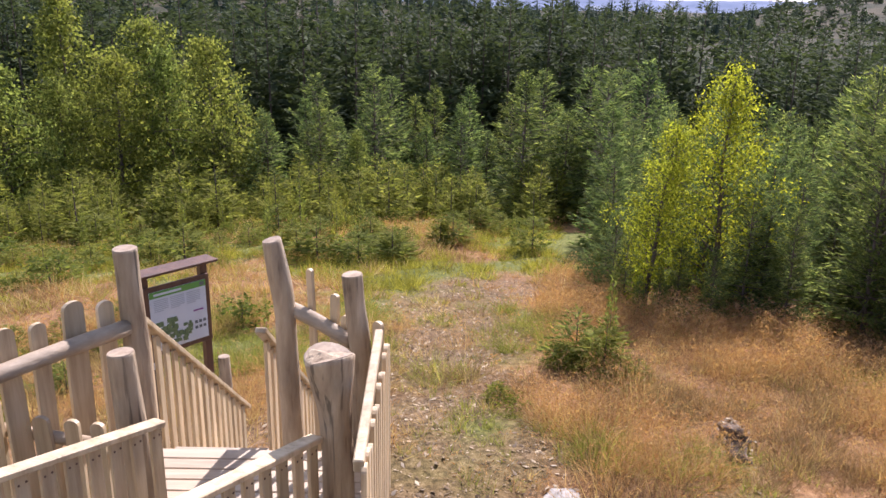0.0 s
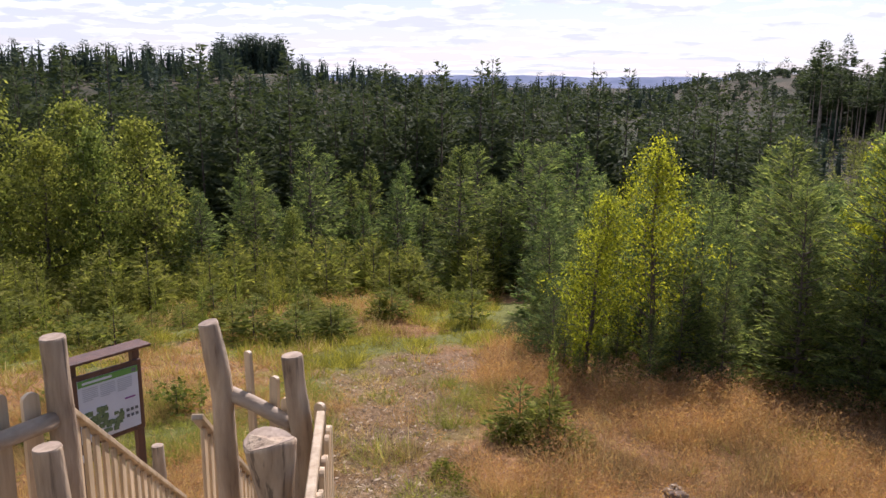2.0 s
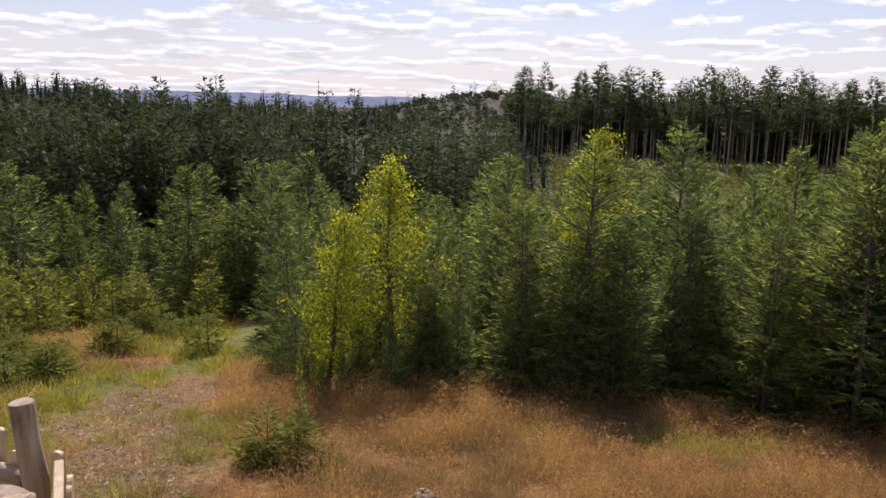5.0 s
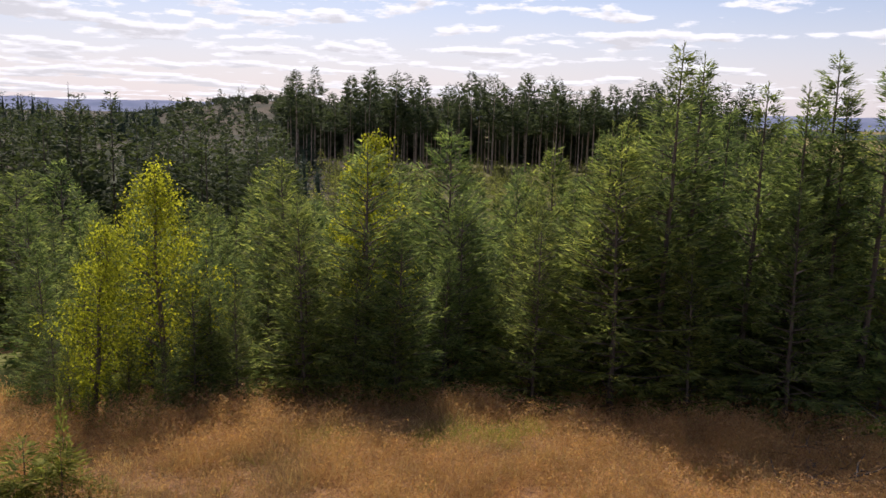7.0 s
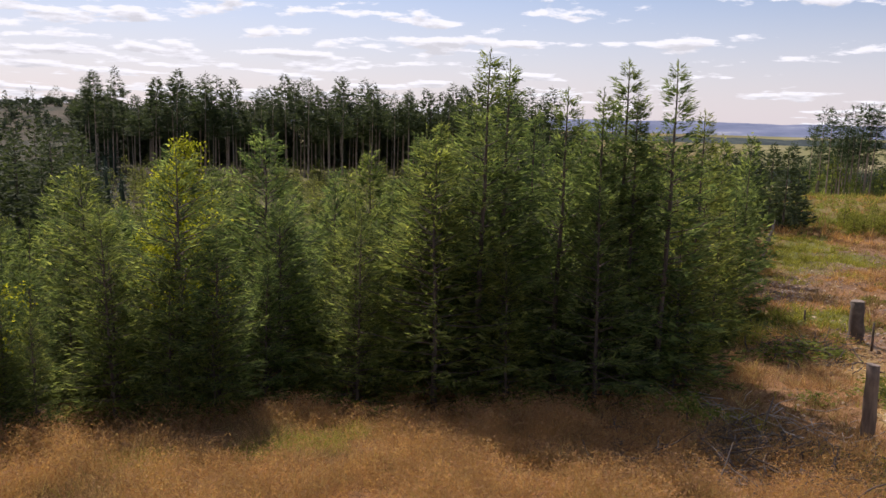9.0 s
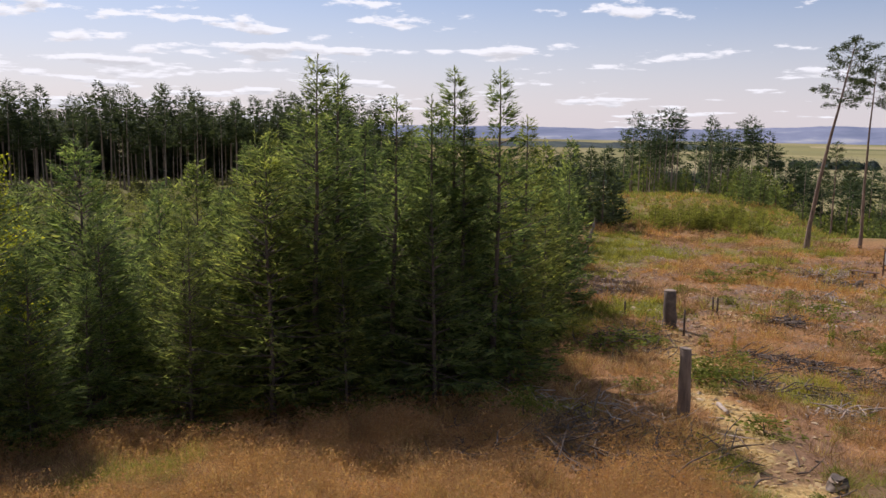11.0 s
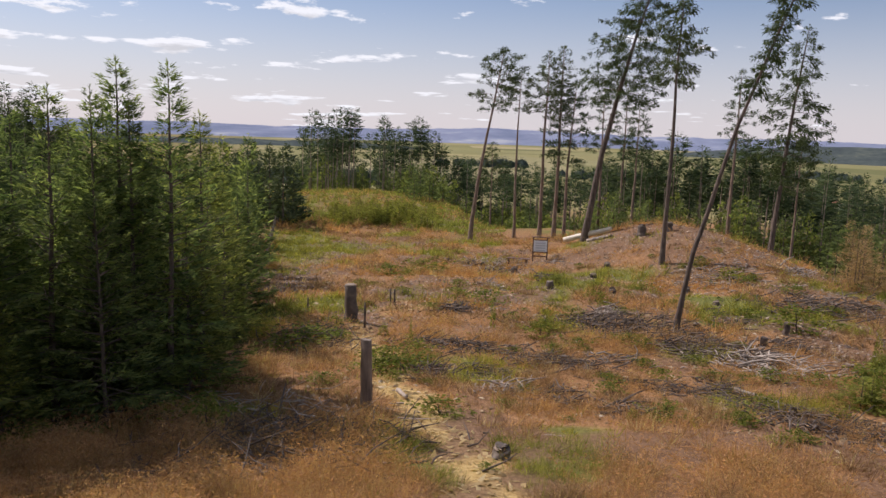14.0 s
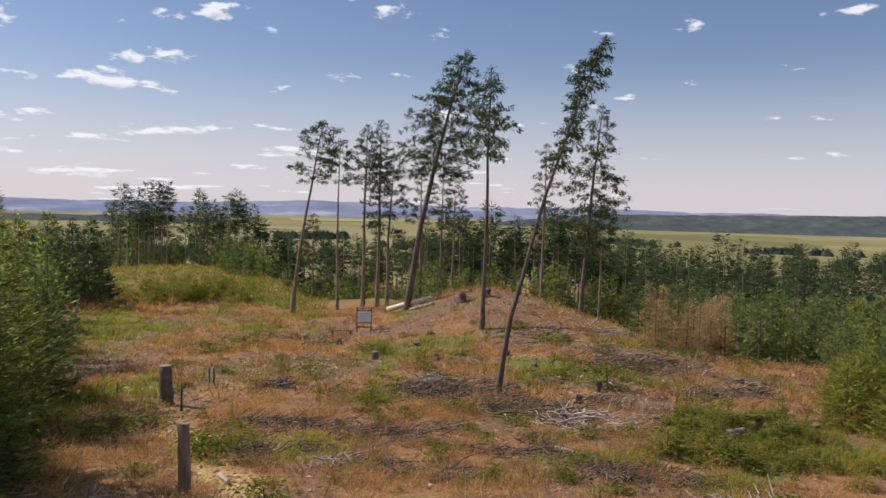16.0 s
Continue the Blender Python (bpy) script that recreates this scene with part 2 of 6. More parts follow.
def value_noise(x, y, seed=0):
    """Smooth noise in 0..1 on a unit lattice."""
    x, y = np.asarray(x, dtype=float), np.asarray(y, dtype=float)
    i, j = np.floor(x).astype(np.int64), np.floor(y).astype(np.int64)
    u, v = x - i, y - j
    u, v = u * u * (3 - 2 * u), v * v * (3 - 2 * v)

    def h(a, b):
        n = (a * 374761393 + b * 668265263 + seed * 974711) & 0x7FFFFFFF
        n = ((n ^ (n >> 13)) * 1274126177) & 0x7FFFFFFF
        return ((n ^ (n >> 16)) & 0xFFFF) / 65535.0

    return (h(i, j) * (1 - u) + h(i + 1, j) * u) * (1 - v) + (h(i, j + 1) * (1 - u) + h(i + 1, j + 1) * u) * v


def fractal(x, y, seed=0, octaves=3):
    s, a, tot = 0, 1.0, 0
    for k in range(octaves):
        s = s + a * value_noise(np.asarray(x) * 2**k, np.asarray(y) * 2**k, seed + k)
        tot += a
        a *= 0.5
    return s / tot


# ---- the lie of the land (bearing: degrees clockwise from the first view) ----
AHEAD = ((0, 0), (8, 0), (15, -1.0), (20, -1.85), (30, -3.5), (45, -6.2), (65, -9.2), (90, -11), (130, -11), (200, -8.2), (350, -5), (600, -14), (1200, -26), (2500, -36), (4800, -36))
RIGHT = ((0, 0), (7, 0), (14.5, -0.95), (20, -1.6), (27, -2.1), (34, -2.45), (45, -2.9), (62, -3.25), (110, -3.4), (4800, -3.4))


def land(x, y):
    x, y = np.asarray(x, dtype=float), np.asarray(y, dtype=float)
    r, az = np.hypot(x, y), np.degrees(np.arctan2(x, y))
    ahead = np.interp(r, *zip(*AHEAD))
    # a wooded hill far ahead
    ahead = ahead + 13.0 * (1 - smooth(-7, 6, az)) * np.exp(-(((r - 400) / 130) ** 2)) + 15.0 * np.exp(-(((az - 27) / 8.0) ** 2)) * np.exp(-(((r - 420) / 120) ** 2))
    right = np.interp(r, *zip(*RIGHT))
    s = smooth(85, 90, az)
    start = 108 * (1 - s) + 70 * s
    right = right - 8 * smooth(start, start + 50, r) - 18 * smooth(start + 40, 620, r) - 8 * smooth(600, 2500, r)
    right = right - 3.2 * smooth(106, 117, az) * smooth(42, 70, r)
    # the stony mound and the back that runs down from it
    ax, ay, bx, by = 53.65, -12.1, 33.2, -18.4
    length = math.hypot(bx - ax, by - ay)
    ux, uy = (bx - ax) / length, (by - ay) / length
    along, across = (x - ax) * ux + (y - ay) * uy, -(x - ax) * uy + (y - ay) * ux
    top = np.where(along < 0, np.exp(-((along / 8.5) ** 2)), 1 - smooth(0, 24, along))
    right = right + 2.55 * top * np.exp(-((across / 6.0) ** 2))
    # a low grassy knoll
    right = right + 1.0 * np.exp(-(((az - 80.5) * r / 57.3 / 7) ** 2) - ((r - 100) / 9) ** 2)
    w = smooth(48, 72, az) * (1 - smooth(150, 178, az))
    z = ahead * (1 - w) + right * w
    bumps = (fractal(x / 6.0, y / 6.0, 3, 2) - 0.5) * 0.5 + (fractal(x / 1.3, y / 1.3, 7, 2) - 0.5) * 0.16
    return z + bumps * smooth(5, 12, r) * np.clip(r / 30, 0.4, 1.5)


def at(az, r):
    """The place on the land at a bearing and distance."""
    x, y = r * math.sin(radians(az)), r * math.cos(radians(az))
    return x, y, float(land(x, y))


def near_segment(x, y, points):
    """Distance from a broken line on the plan."""
    best = np.full(np.shape(x), 1e9)
    for (ax, ay), (bx, by) in zip(points, points[1:]):
        dx, dy = bx - ax, by - ay
        t = np.clip(((x - ax) * dx + (y - ay) * dy) / (dx * dx + dy * dy), 0, 1)
        best = np.minimum(best, np.hypot(x - ax - t * dx, y - ay - t * dy))
    return best


def plan(az, r):
    return r * math.sin(radians(az)), r * math.cos(radians(az))


TRAIL = [plan(*p) for p in ((-14, 7.6), (-4, 9), (0, 12), (1.5, 15.5), (4, 19))]
STRAW_PATH = [plan(*p) for p in ((97, 9), (89.5, 14), (86, 18), (82, 25), (80.5, 30), (90, 38), (93.5, 50), (95, 56))]
BROW = [plan(*p) for p in ((96, 51), (101, 53), (105, 49.5))]
# the edge of the spruce plantation: bearing and distance
EDGE = ((8.5, 23), (10.5, 20.5), (15, 19.0), (21, 17.7), (30, 16.8), (45, 16.6), (54, 16.7), (62, 17.2), (69, 18.1), (72.5, 24), (73.2, 29), (74.0, 45), (74.3, 66))


def wood_edge(az):
    return np.interp(az, *zip(*EDGE), left=200, right=200)


def cover(x, y):
    """What covers the ground: shares of trail litter, green, straw and bare brown soil."""
    x, y = np.asarray(x, dtype=float), np.asarray(y, dtype=float)
    r, az = np.hypot(x, y), np.degrees(np.arctan2(x, y))
    wob = (fractal(x / 1.1, y / 1.1, 31, 3) - 0.5)
    trail = 1 - smooth(0.5, 1.8, near_segment(x, y, TRAIL) + wob * 1.8)
    trail = np.maximum(trail, 0.9 * (1 - smooth(8.2, 11.0, r + wob * 5)) * (1 - smooth(6, 15, az)) * (az > -40))
    straw = (1 - smooth(0.25, 0.8, near_segment(x, y, STRAW_PATH) + wob * 1.6)) * (1 - 0.75 * smooth(24, 32, r))
    brow = 0.9 * (1 - smooth(1.4, 4.2, near_segment(x, y, BROW) + wob * 5))
    bare = 0.85 * smooth(0.54, 0.64, fractal(x / 2.6 + 9, y / 2.6, 51, 3)) * smooth(74, 80, az) * (1 - smooth(60, 70, r))
    brow = np.maximum(brow, bare)
    green = smooth(0.52, 0.66, fractal(x / 3.4, y / 3.4, 11, 3) + 0.05 * (az < 9) + 0.09 * (r > 19) * (az < 12) - 0.05 * (az > 20) * (az < 70) - 0.035 * (az > 74) * (r < 50))
    along, across = r * np.cos(np.radians(az - 77)), r * np.sin(np.radians(az - 77))
    lawn = 1 - smooth(0.75, 1.15, np.hypot((along - 58) / 11, across / 2.4) + wob * 0.7)
    green = np.maximum(green, lawn)
    chips = 1 - smooth(0.7, 1.15, np.hypot((along - 41.5) / 6, (across + 0.9) / 1.9) + wob * 0.8)
    green = np.maximum(green, 0.9 * smooth(38, 52, r) * (1 - smooth(70, 75, az)) * (1 - smooth(300, 360, r) * ((az < 2) + 0.35 * (az > 15))))
    green = np.maximum(green, 0.58 * smooth(66, 80, r) * smooth(70, 75, az) * (1 - smooth(90, 100, az)))
    trail = trail * (0.6 + 0.4 * smooth(0.35, 0.65, fractal(x / 0.7, y / 0.7, 41, 3)))
    return trail, np.clip(green - trail * 0.7 - straw, 0, 1), straw, np.maximum(brow, chips)


# ---- ground ----
def ground_material():
    m, nt, bsdf, out = node_material("forest_ground")
    att = nt.nodes.new("ShaderNodeVertexColor")
    att.layer_name = "cover"
    sep = nt.nodes.new("ShaderNodeSeparateColor")
    link(nt, att.outputs["Color"], sep.inputs[0])
    fine, mid, coarse = noise_node(nt, 9.0, 8.0, 0.7), noise_node(nt, 1.7, 5.0), noise_node(nt, 0.25, 4.0)
    turf = ramp_node(nt, fine, [(0.3, (0.12, 0.06, 0.03)), (0.5, (0.27, 0.145, 0.066)), (0.7, (0.4, 0.24, 0.12))])
    olive = ramp_node(nt, fine, [(0.3, (0.05, 0.06, 0.015)), (0.5, (0.13, 0.14, 0.035)), (0.72, (0.25, 0.24, 0.07))])
    litter = ramp_node(nt, fine, [(0.32, (0.045, 0.029, 0.016)), (0.5, (0.165, 0.107, 0.056)), (0.68, (0.33, 0.23, 0.135))])
    straw = ramp_node(nt, fine, [(0.3, (0.25, 0.16, 0.06)), (0.55, (0.47, 0.34, 0.14)), (0.75, (0.6, 0.47, 0.24))])
    brown = ramp_node(nt, fine, [(0.3, (0.08, 0.047, 0.03)), (0.5, (0.175, 0.103, 0.062)), (0.7, (0.28, 0.18, 0.112))])
    col = mix_color(nt, ramp_node(nt, mid, [(0.5, (0, 0, 0)), (0.72, (0.6, 0.6, 0.6))]), turf, litter)
    col = mix_color(nt, sep.outputs[1], col, olive)
    col = mix_color(nt, sep.outputs[0], col, litter)
    col = mix_color(nt, sep.outputs[2], col, straw)
    col = mix_color(nt, att.outputs["Alpha"], col, brown)
    col = mix_color(nt, 0.7, col, ramp_node(nt, coarse, [(0.35, (0.8, 0.8, 0.8)), (0.65, (1.12, 1.08, 1.0))]), "MULTIPLY")
    # fields far out on the plain
    tc = nt.nodes.new("ShaderNodeTexCoord")
    mp = nt.nodes.new("ShaderNodeMapping")
    mp.inputs["Scale"].default_value = (0.0022, 0.0045, 0)
    mp.inputs["Rotation"].default_value = (0, 0, 0.5)
    link(nt, tc.outputs["Object"], mp.inputs["Vector"])
    vor = nt.nodes.new("ShaderNodeTexVoronoi")
    vor.inputs["Scale"].default_value = 1.0
    link(nt, mp.outputs[0], vor.inputs["Vector"])
    sepv = nt.nodes.new("ShaderNodeSeparateColor")
    link(nt, vor.outputs["Color"], sepv.inputs[0])
    field = ramp_node(nt, sepv.outputs[0], [(0.0, (0.13, 0.135, 0.05)), (0.35, (0.2, 0.19, 0.075)), (0.6, (0.28, 0.245, 0.115)), (0.8, (0.15, 0.16, 0.06)), (1.0, (0.32, 0.275, 0.15))])
    field = mix_color(nt, 0.5, field, ramp_node(nt, noise_node(nt, 0.03, 4.0), [(0.3, (0.75, 0.75, 0.75)), (0.7, (1.15, 1.12, 1.05))]), "MULTIPLY")
    plain = nt.nodes.new("ShaderNodeVertexColor")
    plain.layer_name = "plain"
    far = nt.nodes.new("ShaderNodeSeparateColor")
    link(nt, plain.outputs["Color"], far.inputs[0])
    heath = ramp_node(nt, noise_node(nt, 0.06, 6.0, 0.65), [(0.35, (0.03, 0.034, 0.018)), (0.52, (0.064, 0.056, 0.032)), (0.7, (0.11, 0.085, 0.055))])
    col = mix_color(nt, far.outputs[1], col, heath)
    col = mix_color(nt, far.outputs[0], col, field)
    link(nt, col, bsdf.inputs["Base Color"])
    bsdf.inputs["Roughness"].default_value = 0.95
    bsdf.inputs["Specular IOR Level"].default_value = 0.15
    b = nt.nodes.new("ShaderNodeBump")
    b.inputs["Strength"].default_value, b.inputs["Distance"].default_value = 0.9, 0.06
    link(nt, noise_node(nt, 7.0, 8.0, 0.7), b.inputs["Height"])
    link(nt, b.outputs[0], bsdf.inputs["Normal"])
    return m


def make_ground():
    azs = np.radians(np.concatenate([np.arange(-180, -36, 6.0), np.arange(-36, 132, 0.6), np.arange(132, 180, 6.0)]))
    rs = np.concatenate([[0.0], np.geomspace(1.5, 4.5, 8), np.geomspace(4.8, 60, 150), np.geomspace(62, 4900, 90)])
    A, Rr = np.meshgrid(azs, rs)
    X, Y = Rr * np.sin(A), Rr * np.cos(A)
    V = np.stack([X, Y, land(X, Y)], -1).reshape(-1, 3)
    n, k = len(azs), len(rs)
    i, j = np.meshgrid(np.arange(k - 1), np.arange(n), indexing="ij")
    a, b = (i * n + j).ravel(), (i * n + (j + 1) % n).ravel()
    F = np.stack([a, a + n, b + n, b], -1)
    me = mesh_of("ground", V, F, ground_material(), True)
    t, g, s, d = cover(V[:, 0], V[:, 1])
    layer = me.color_attributes.new("cover", "FLOAT_COLOR", "POINT")
    layer.data.foreach_set("color", np.stack([t, g, s, d], -1).astype(np.float32).ravel())
    rr, aa = np.hypot(V[:, 0], V[:, 1]), np.degrees(np.arctan2(V[:, 0], V[:, 1]))
    f = smooth(170, 230, rr) * smooth(66, 76, aa)
    heath = smooth(100, 150, rr) * (1 - smooth(33, 45, aa))
    layer = me.color_attributes.new("plain", "FLOAT_COLOR", "POINT")
    layer.data.foreach_set("color", np.stack([f, heath, f * 0, f * 0 + 1], -1).astype(np.float32).ravel())
    return tagged(new("ground", me), "rough clear-cut hillside with dry grass and litter", "ground", kind="structure")


make_ground()


# ---- trees: shapes as arrays ----
def tube(points, radii, sides=8):
    """Verts and quads of a bent tapering round bar."""
    P, rad = np.asarray(points, dtype=float), np.asarray(radii, dtype=float)
    d = np.gradient(P, axis=0)
    d /= np.linalg.norm(d, axis=1)[:, None] + 1e-9
    ref = np.where(np.abs(d[:, 2:3]) > 0.9, np.array([[1.0, 0, 0]]), np.array([[0, 0, 1.0]]))
    u = np.cross(d, ref)
    u /= np.linalg.norm(u, axis=1)[:, None]
    v = np.cross(d, u)
    a = np.linspace(0, 2 * np.pi, sides, endpoint=False)
    V = P[:, None] + rad[:, None, None] * (np.cos(a)[None, :, None] * u[:, None] + np.sin(a)[None, :, None] * v[:, None])
    n = len(P)
    i, j = np.meshgrid(np.arange(n - 1), np.arange(sides), indexing="ij")
    q = np.stack([i * sides + j, i * sides + (j + 1) % sides, (i + 1) * sides + (j + 1) % sides, (i + 1) * sides + j], -1).reshape(-1, 4)
    return V.reshape(-1, 3), q


def joined(pieces):
    """Several (verts, faces) as one."""
    vs, fs, k = [], [], 0
    for v, f in pieces:
        vs.append(v)
        fs.append(f + k)
        k += len(v)
    return np.concatenate(vs), np.concatenate(fs)


def blades(base, direction, width_dir, length, width, sag=0.0):
    """Slim triangles: one for each base point, pointing along direction."""
    b = base - width_dir * (width[:, None] * 0.5)
    c = base + width_dir * (width[:, None] * 0.5)
    tip = base + direction * length[:, None]
    tip[:, 2] -= sag * length
    V = np.stack([b, c, tip], 1).reshape(-1, 3)
    return V, np.arange(len(V)).reshape(-1, 3)


def sprays(base, direction, width_dir, length, width):
    """Slim pointed leaves with their widest part in the middle (two triangles each)."""
    mid = base + direction * (length * 0.42)[:, None]
    tip = base + direction * length[:, None]
    half = width_dir * (width * 0.5)[:, None]
    V = np.stack([base, mid - half, tip, mid + half], 1).reshape(-1, 3)
    return V, np.arange(len(V)).reshape(-1, 4)


def unit(v):
    return v / (np.linalg.norm(v, axis=-1, keepdims=True) + 1e-9)


def spruce(seed, h, rad, bole=0.03, gap=0.26, per_whorl=6, fine=30, spray=0.16, low=-0.15, high=0.6, curl=0.2, taper=0.85, trunk=0.012, ragged=0.35, core=0.25, wide=0.22, lean=(0, 0), plain=False):
    """Trunk and needle twigs of a spruce. bole: the bare share of the height; fine: twigs on the longest bough; spray: the length of one twig."""
    rng = np.random.default_rng(seed)
    rings = 4 if plain else 9
    zt = np.linspace(0, h, rings)
    pts = np.stack([lean[0] * (zt / h) ** 1.3 * h, lean[1] * (zt / h) ** 1.3 * h, zt], -1)
    pts[1:, :2] += np.cumsum(rng.normal(0, 0.004 * h, (rings - 1, 2)), axis=0) * 0.5
    rr = trunk * h * (1 - zt / h) ** 0.8 + 0.004
    rr[0] *= 1.35
    wood = [tube(pts, rr, 4 if plain else 7)]
    inner = []
    up = np.array([0, 0, 1.0])
    if core:
        # the dense shaded inside of the crown
        rel = np.array([0.02, 0.3, 0.6, 0.86]) if plain else np.array([0.0, 0.06, 0.2, 0.4, 0.6, 0.75, 0.88])
        zc = bole * h + rel * h * (1 - bole)
        rc = core * rad * (1 - rel) ** taper
        rc[-1] *= 0.4
        cc = np.stack([np.interp(zc, zt, pts[:, i]) for i in range(3)], -1)
        nc = 6 if plain else 9
        V, q = tube(cc, rc, nc)
        V = V + (V - np.repeat(cc, nc, 0)) * rng.uniform(-0.35, 0.35, (len(V), 1)) + up * rng.normal(0, 0.03 * h * (1 - bole), (len(V), 1))
        inner = [(V, q)]
    B, D, W, L, T = [], [], [], [], []
    z, k = bole * h, 0
    while z < h * 0.965:
        rel = (z - bole * h) / (h * (1 - bole))
        env = (1 - rel) ** taper * (0.75 + 0.25 * min(1.0, rel * 8))
        nb = max(3, int(round(per_whorl * (0.55 + 0.45 * (1 - rel)))))
        c = np.array([np.interp(z, zt, pts[:, i]) for i in range(3)])
        for b in range(nb):
            a = 2 * np.pi * (b + rng.uniform(-0.35, 0.35)) / nb + k * 1.3
            ln = rad * max(0.06, env * rng.uniform(1 - ragged, 1 + ragged * 0.5)) + 0.03
            out, side = np.array([math.cos(a), math.sin(a), 0]), np.array([-math.sin(a), math.cos(a), 0])
            lift = low + (high - low) * rel**0.9 + rng.normal(0, 0.08)
            n = max(3, int(fine * (0.32 + 0.68 * min(1.0, ln / rad))))
            s = rng.uniform(0.1, 1.0, n) ** 0.7
            sg, t = rng.choice([-1.0, 1.0], n), rng.uniform(0, 1, n)
            lateral = t * (0.4 * ln * (1.08 - s) + 0.3 * spray)
            jz = rng.uniform(-0.5, 0.5) * gap
            B.append(c + out * (s * ln + 0.5 * lateral)[:, None] + side * (sg * lateral)[:, None] + up * (jz + ln * (lift * s + curl * s * s) - 0.18 * lateral + rng.normal(0, 0.22 * spray, n))[:, None])
            d = unit(out * 0.8 + side * (sg * (0.25 + 0.75 * t))[:, None] + up * (lift * 0.4 + curl * s + rng.normal(0.02, 0.25, n))[:, None])
            D.append(d)
            W.append(unit(np.cross(d, unit(rng.normal(0, 0.55, (n, 3)) + up))))
            ll = spray * rng.uniform(0.55, 1.3, n) * (0.4 + 0.6 * min(1.0, ln / rad))
            # dense fans near the stem, fine twigs outside
            ll *= np.where(s < 0.55, 1.5, 0.95)
            L.append(ll)
            T.append(ll * wide * rng.uniform(0.7, 1.3, n))
            if not plain and ln > 0.5:
                m = np.array([0, 0.5, 1.0])[:, None]
                arm = c + out * m * ln * 0.9 + up * (jz + ln * 0.9 * (lift * m + curl * m * m))
                wood.append(tube(arm, np.array([0.014, 0.009, 0.003]) * (1 + ln * 0.35), 3))
        z += gap * rng.uniform(0.75, 1.25) * (0.45 + 0.55 * (1 - rel))
        k += 1
    # the leader shoot
    n = 5 if plain else 26
    zl = rng.uniform(0.9, 0.995, n) * h
    d = unit(np.stack([rng.normal(0, 0.4, n), rng.normal(0, 0.4, n), np.ones(n)], -1))
    B.append(np.stack([np.interp(zl, zt, pts[:, i]) for i in range(3)], -1)), D.append(d), W.append(unit(np.cross(d, rng.normal(0, 1, (n, 3))))), L.append(np.full(n, spray * 0.45)), T.append(np.full(n, spray * 0.1))
    V, F = blades(*[np.concatenate(q) for q in (B, D, W, L, T)])
    if inner:
        V, F = joined([(inner[0][0], np.concatenate([inner[0][1][:, :3], inner[0][1][:, [0, 2, 3]]])), (V, F)])
    return joined(wood), (V, F)


def open_crown(seed, h, rad, bole, limbs, profile, spray, tuft, per_tuft=12, step=0.45, rise=0.3, droop=0.3, hang=0.3, trunk=0.0105, lean=(0, 0), start=0.3, plain=False, split=False):
    """A tree with single limbs that carry separate tufts of needles. profile: share of the crown's height and limb length."""
    rng = np.random.default_rng(seed)
    rings = 5 if plain else 10
    zt = np.linspace(0, h, rings)
    pts = np.stack([lean[0] * (zt / h) ** 1.3 * h, lean[1] * (zt / h) ** 1.3 * h, zt], -1)
    pts[1:, :2] += np.cumsum(rng.normal(0, 0.004 * h, (rings - 1, 2)), axis=0) * 0.6
    rr = trunk * h * (1 - zt / h) ** 0.75 + 0.01
    rr[0] *= 1.3
    wood = [tube(pts, rr, 5 if plain else 8)]
    cents, sizes, outs = [pts[-1] - np.array([0, 0, 0.01 * h])], [tuft * 0.8], [np.array([0, 0, 1.0])]
    up = np.array([0, 0, 1.0])
    for i in range(limbs):
        rel = (i + rng.uniform(0, 1)) / limbs
        z = h * (bole + (0.985 - bole) * rel)
        c = np.array([np.interp(z, zt, pts[:, q]) for q in range(3)])
        a = i * 2.4 + rng.uniform(-0.7, 0.7)
        ln = rad * np.interp(rel, *zip(*profile)) * rng.uniform(0.5, 1.12) + 0.06
        out = np.array([math.cos(a), math.sin(a), 0])
        side = np.array([-math.sin(a), math.cos(a), 0])
        r1 = rise * (0.6 + rel) + rng.normal(0, 0.1)
        arm = lambda q: c + out * q * ln + up * (r1 * q - droop * q * q) * ln
        if not plain or ln > 1.0:
            wood.append(tube([arm(q) for q in (0, 0.35, 0.7, 1.0)], np.array([0.014, 0.011, 0.007, 0.003]) * (0.5 + ln * 0.5), 3))
        k = max(1, int(round(ln * (1 - start) / step)))
        for q in start + (1 - start) * (np.arange(k) + rng.uniform(0.2, 1.0, k)) / k:
            off = side * rng.normal(0, 0.16 * ln * (0.4 + q))
            cents.append(arm(q) + off + up * rng.normal(0, 0.05 * ln))
            sizes.append(tuft * rng.uniform(0.6, 1.25))
            outs.append(unit(out + side * rng.normal(0, 0.6)))
    cents, sizes, outs = np.repeat(np.array(cents), per_tuft, 0), np.repeat(np.array(sizes), per_tuft), np.repeat(np.array(outs), per_tuft, 0)
    n = len(sizes)
    off = unit(rng.normal(0, 1, (n, 3))) * (rng.uniform(0, 1, n) ** 0.6)[:, None]
    base = cents + off * sizes[:, None] * np.array([1, 1, 0.5])
    base[:, 2] -= hang * sizes * rng.uniform(0, 1.6, n)
    d = unit(rng.normal(0, 0.4, (n, 3)) + off * 0.5 + outs * 0.8 + np.array([0, 0, 0.3 - hang * 1.7]))
    ll = spray * rng.uniform(0.6, 1.25, n)
    return wood if split else joined(wood), sprays(base, d, unit(np.cross(d, rng.normal(0, 1, (n, 3)))), ll, ll * rng.uniform(0.16, 0.3, n) * (1.7 if plain else 1.0))


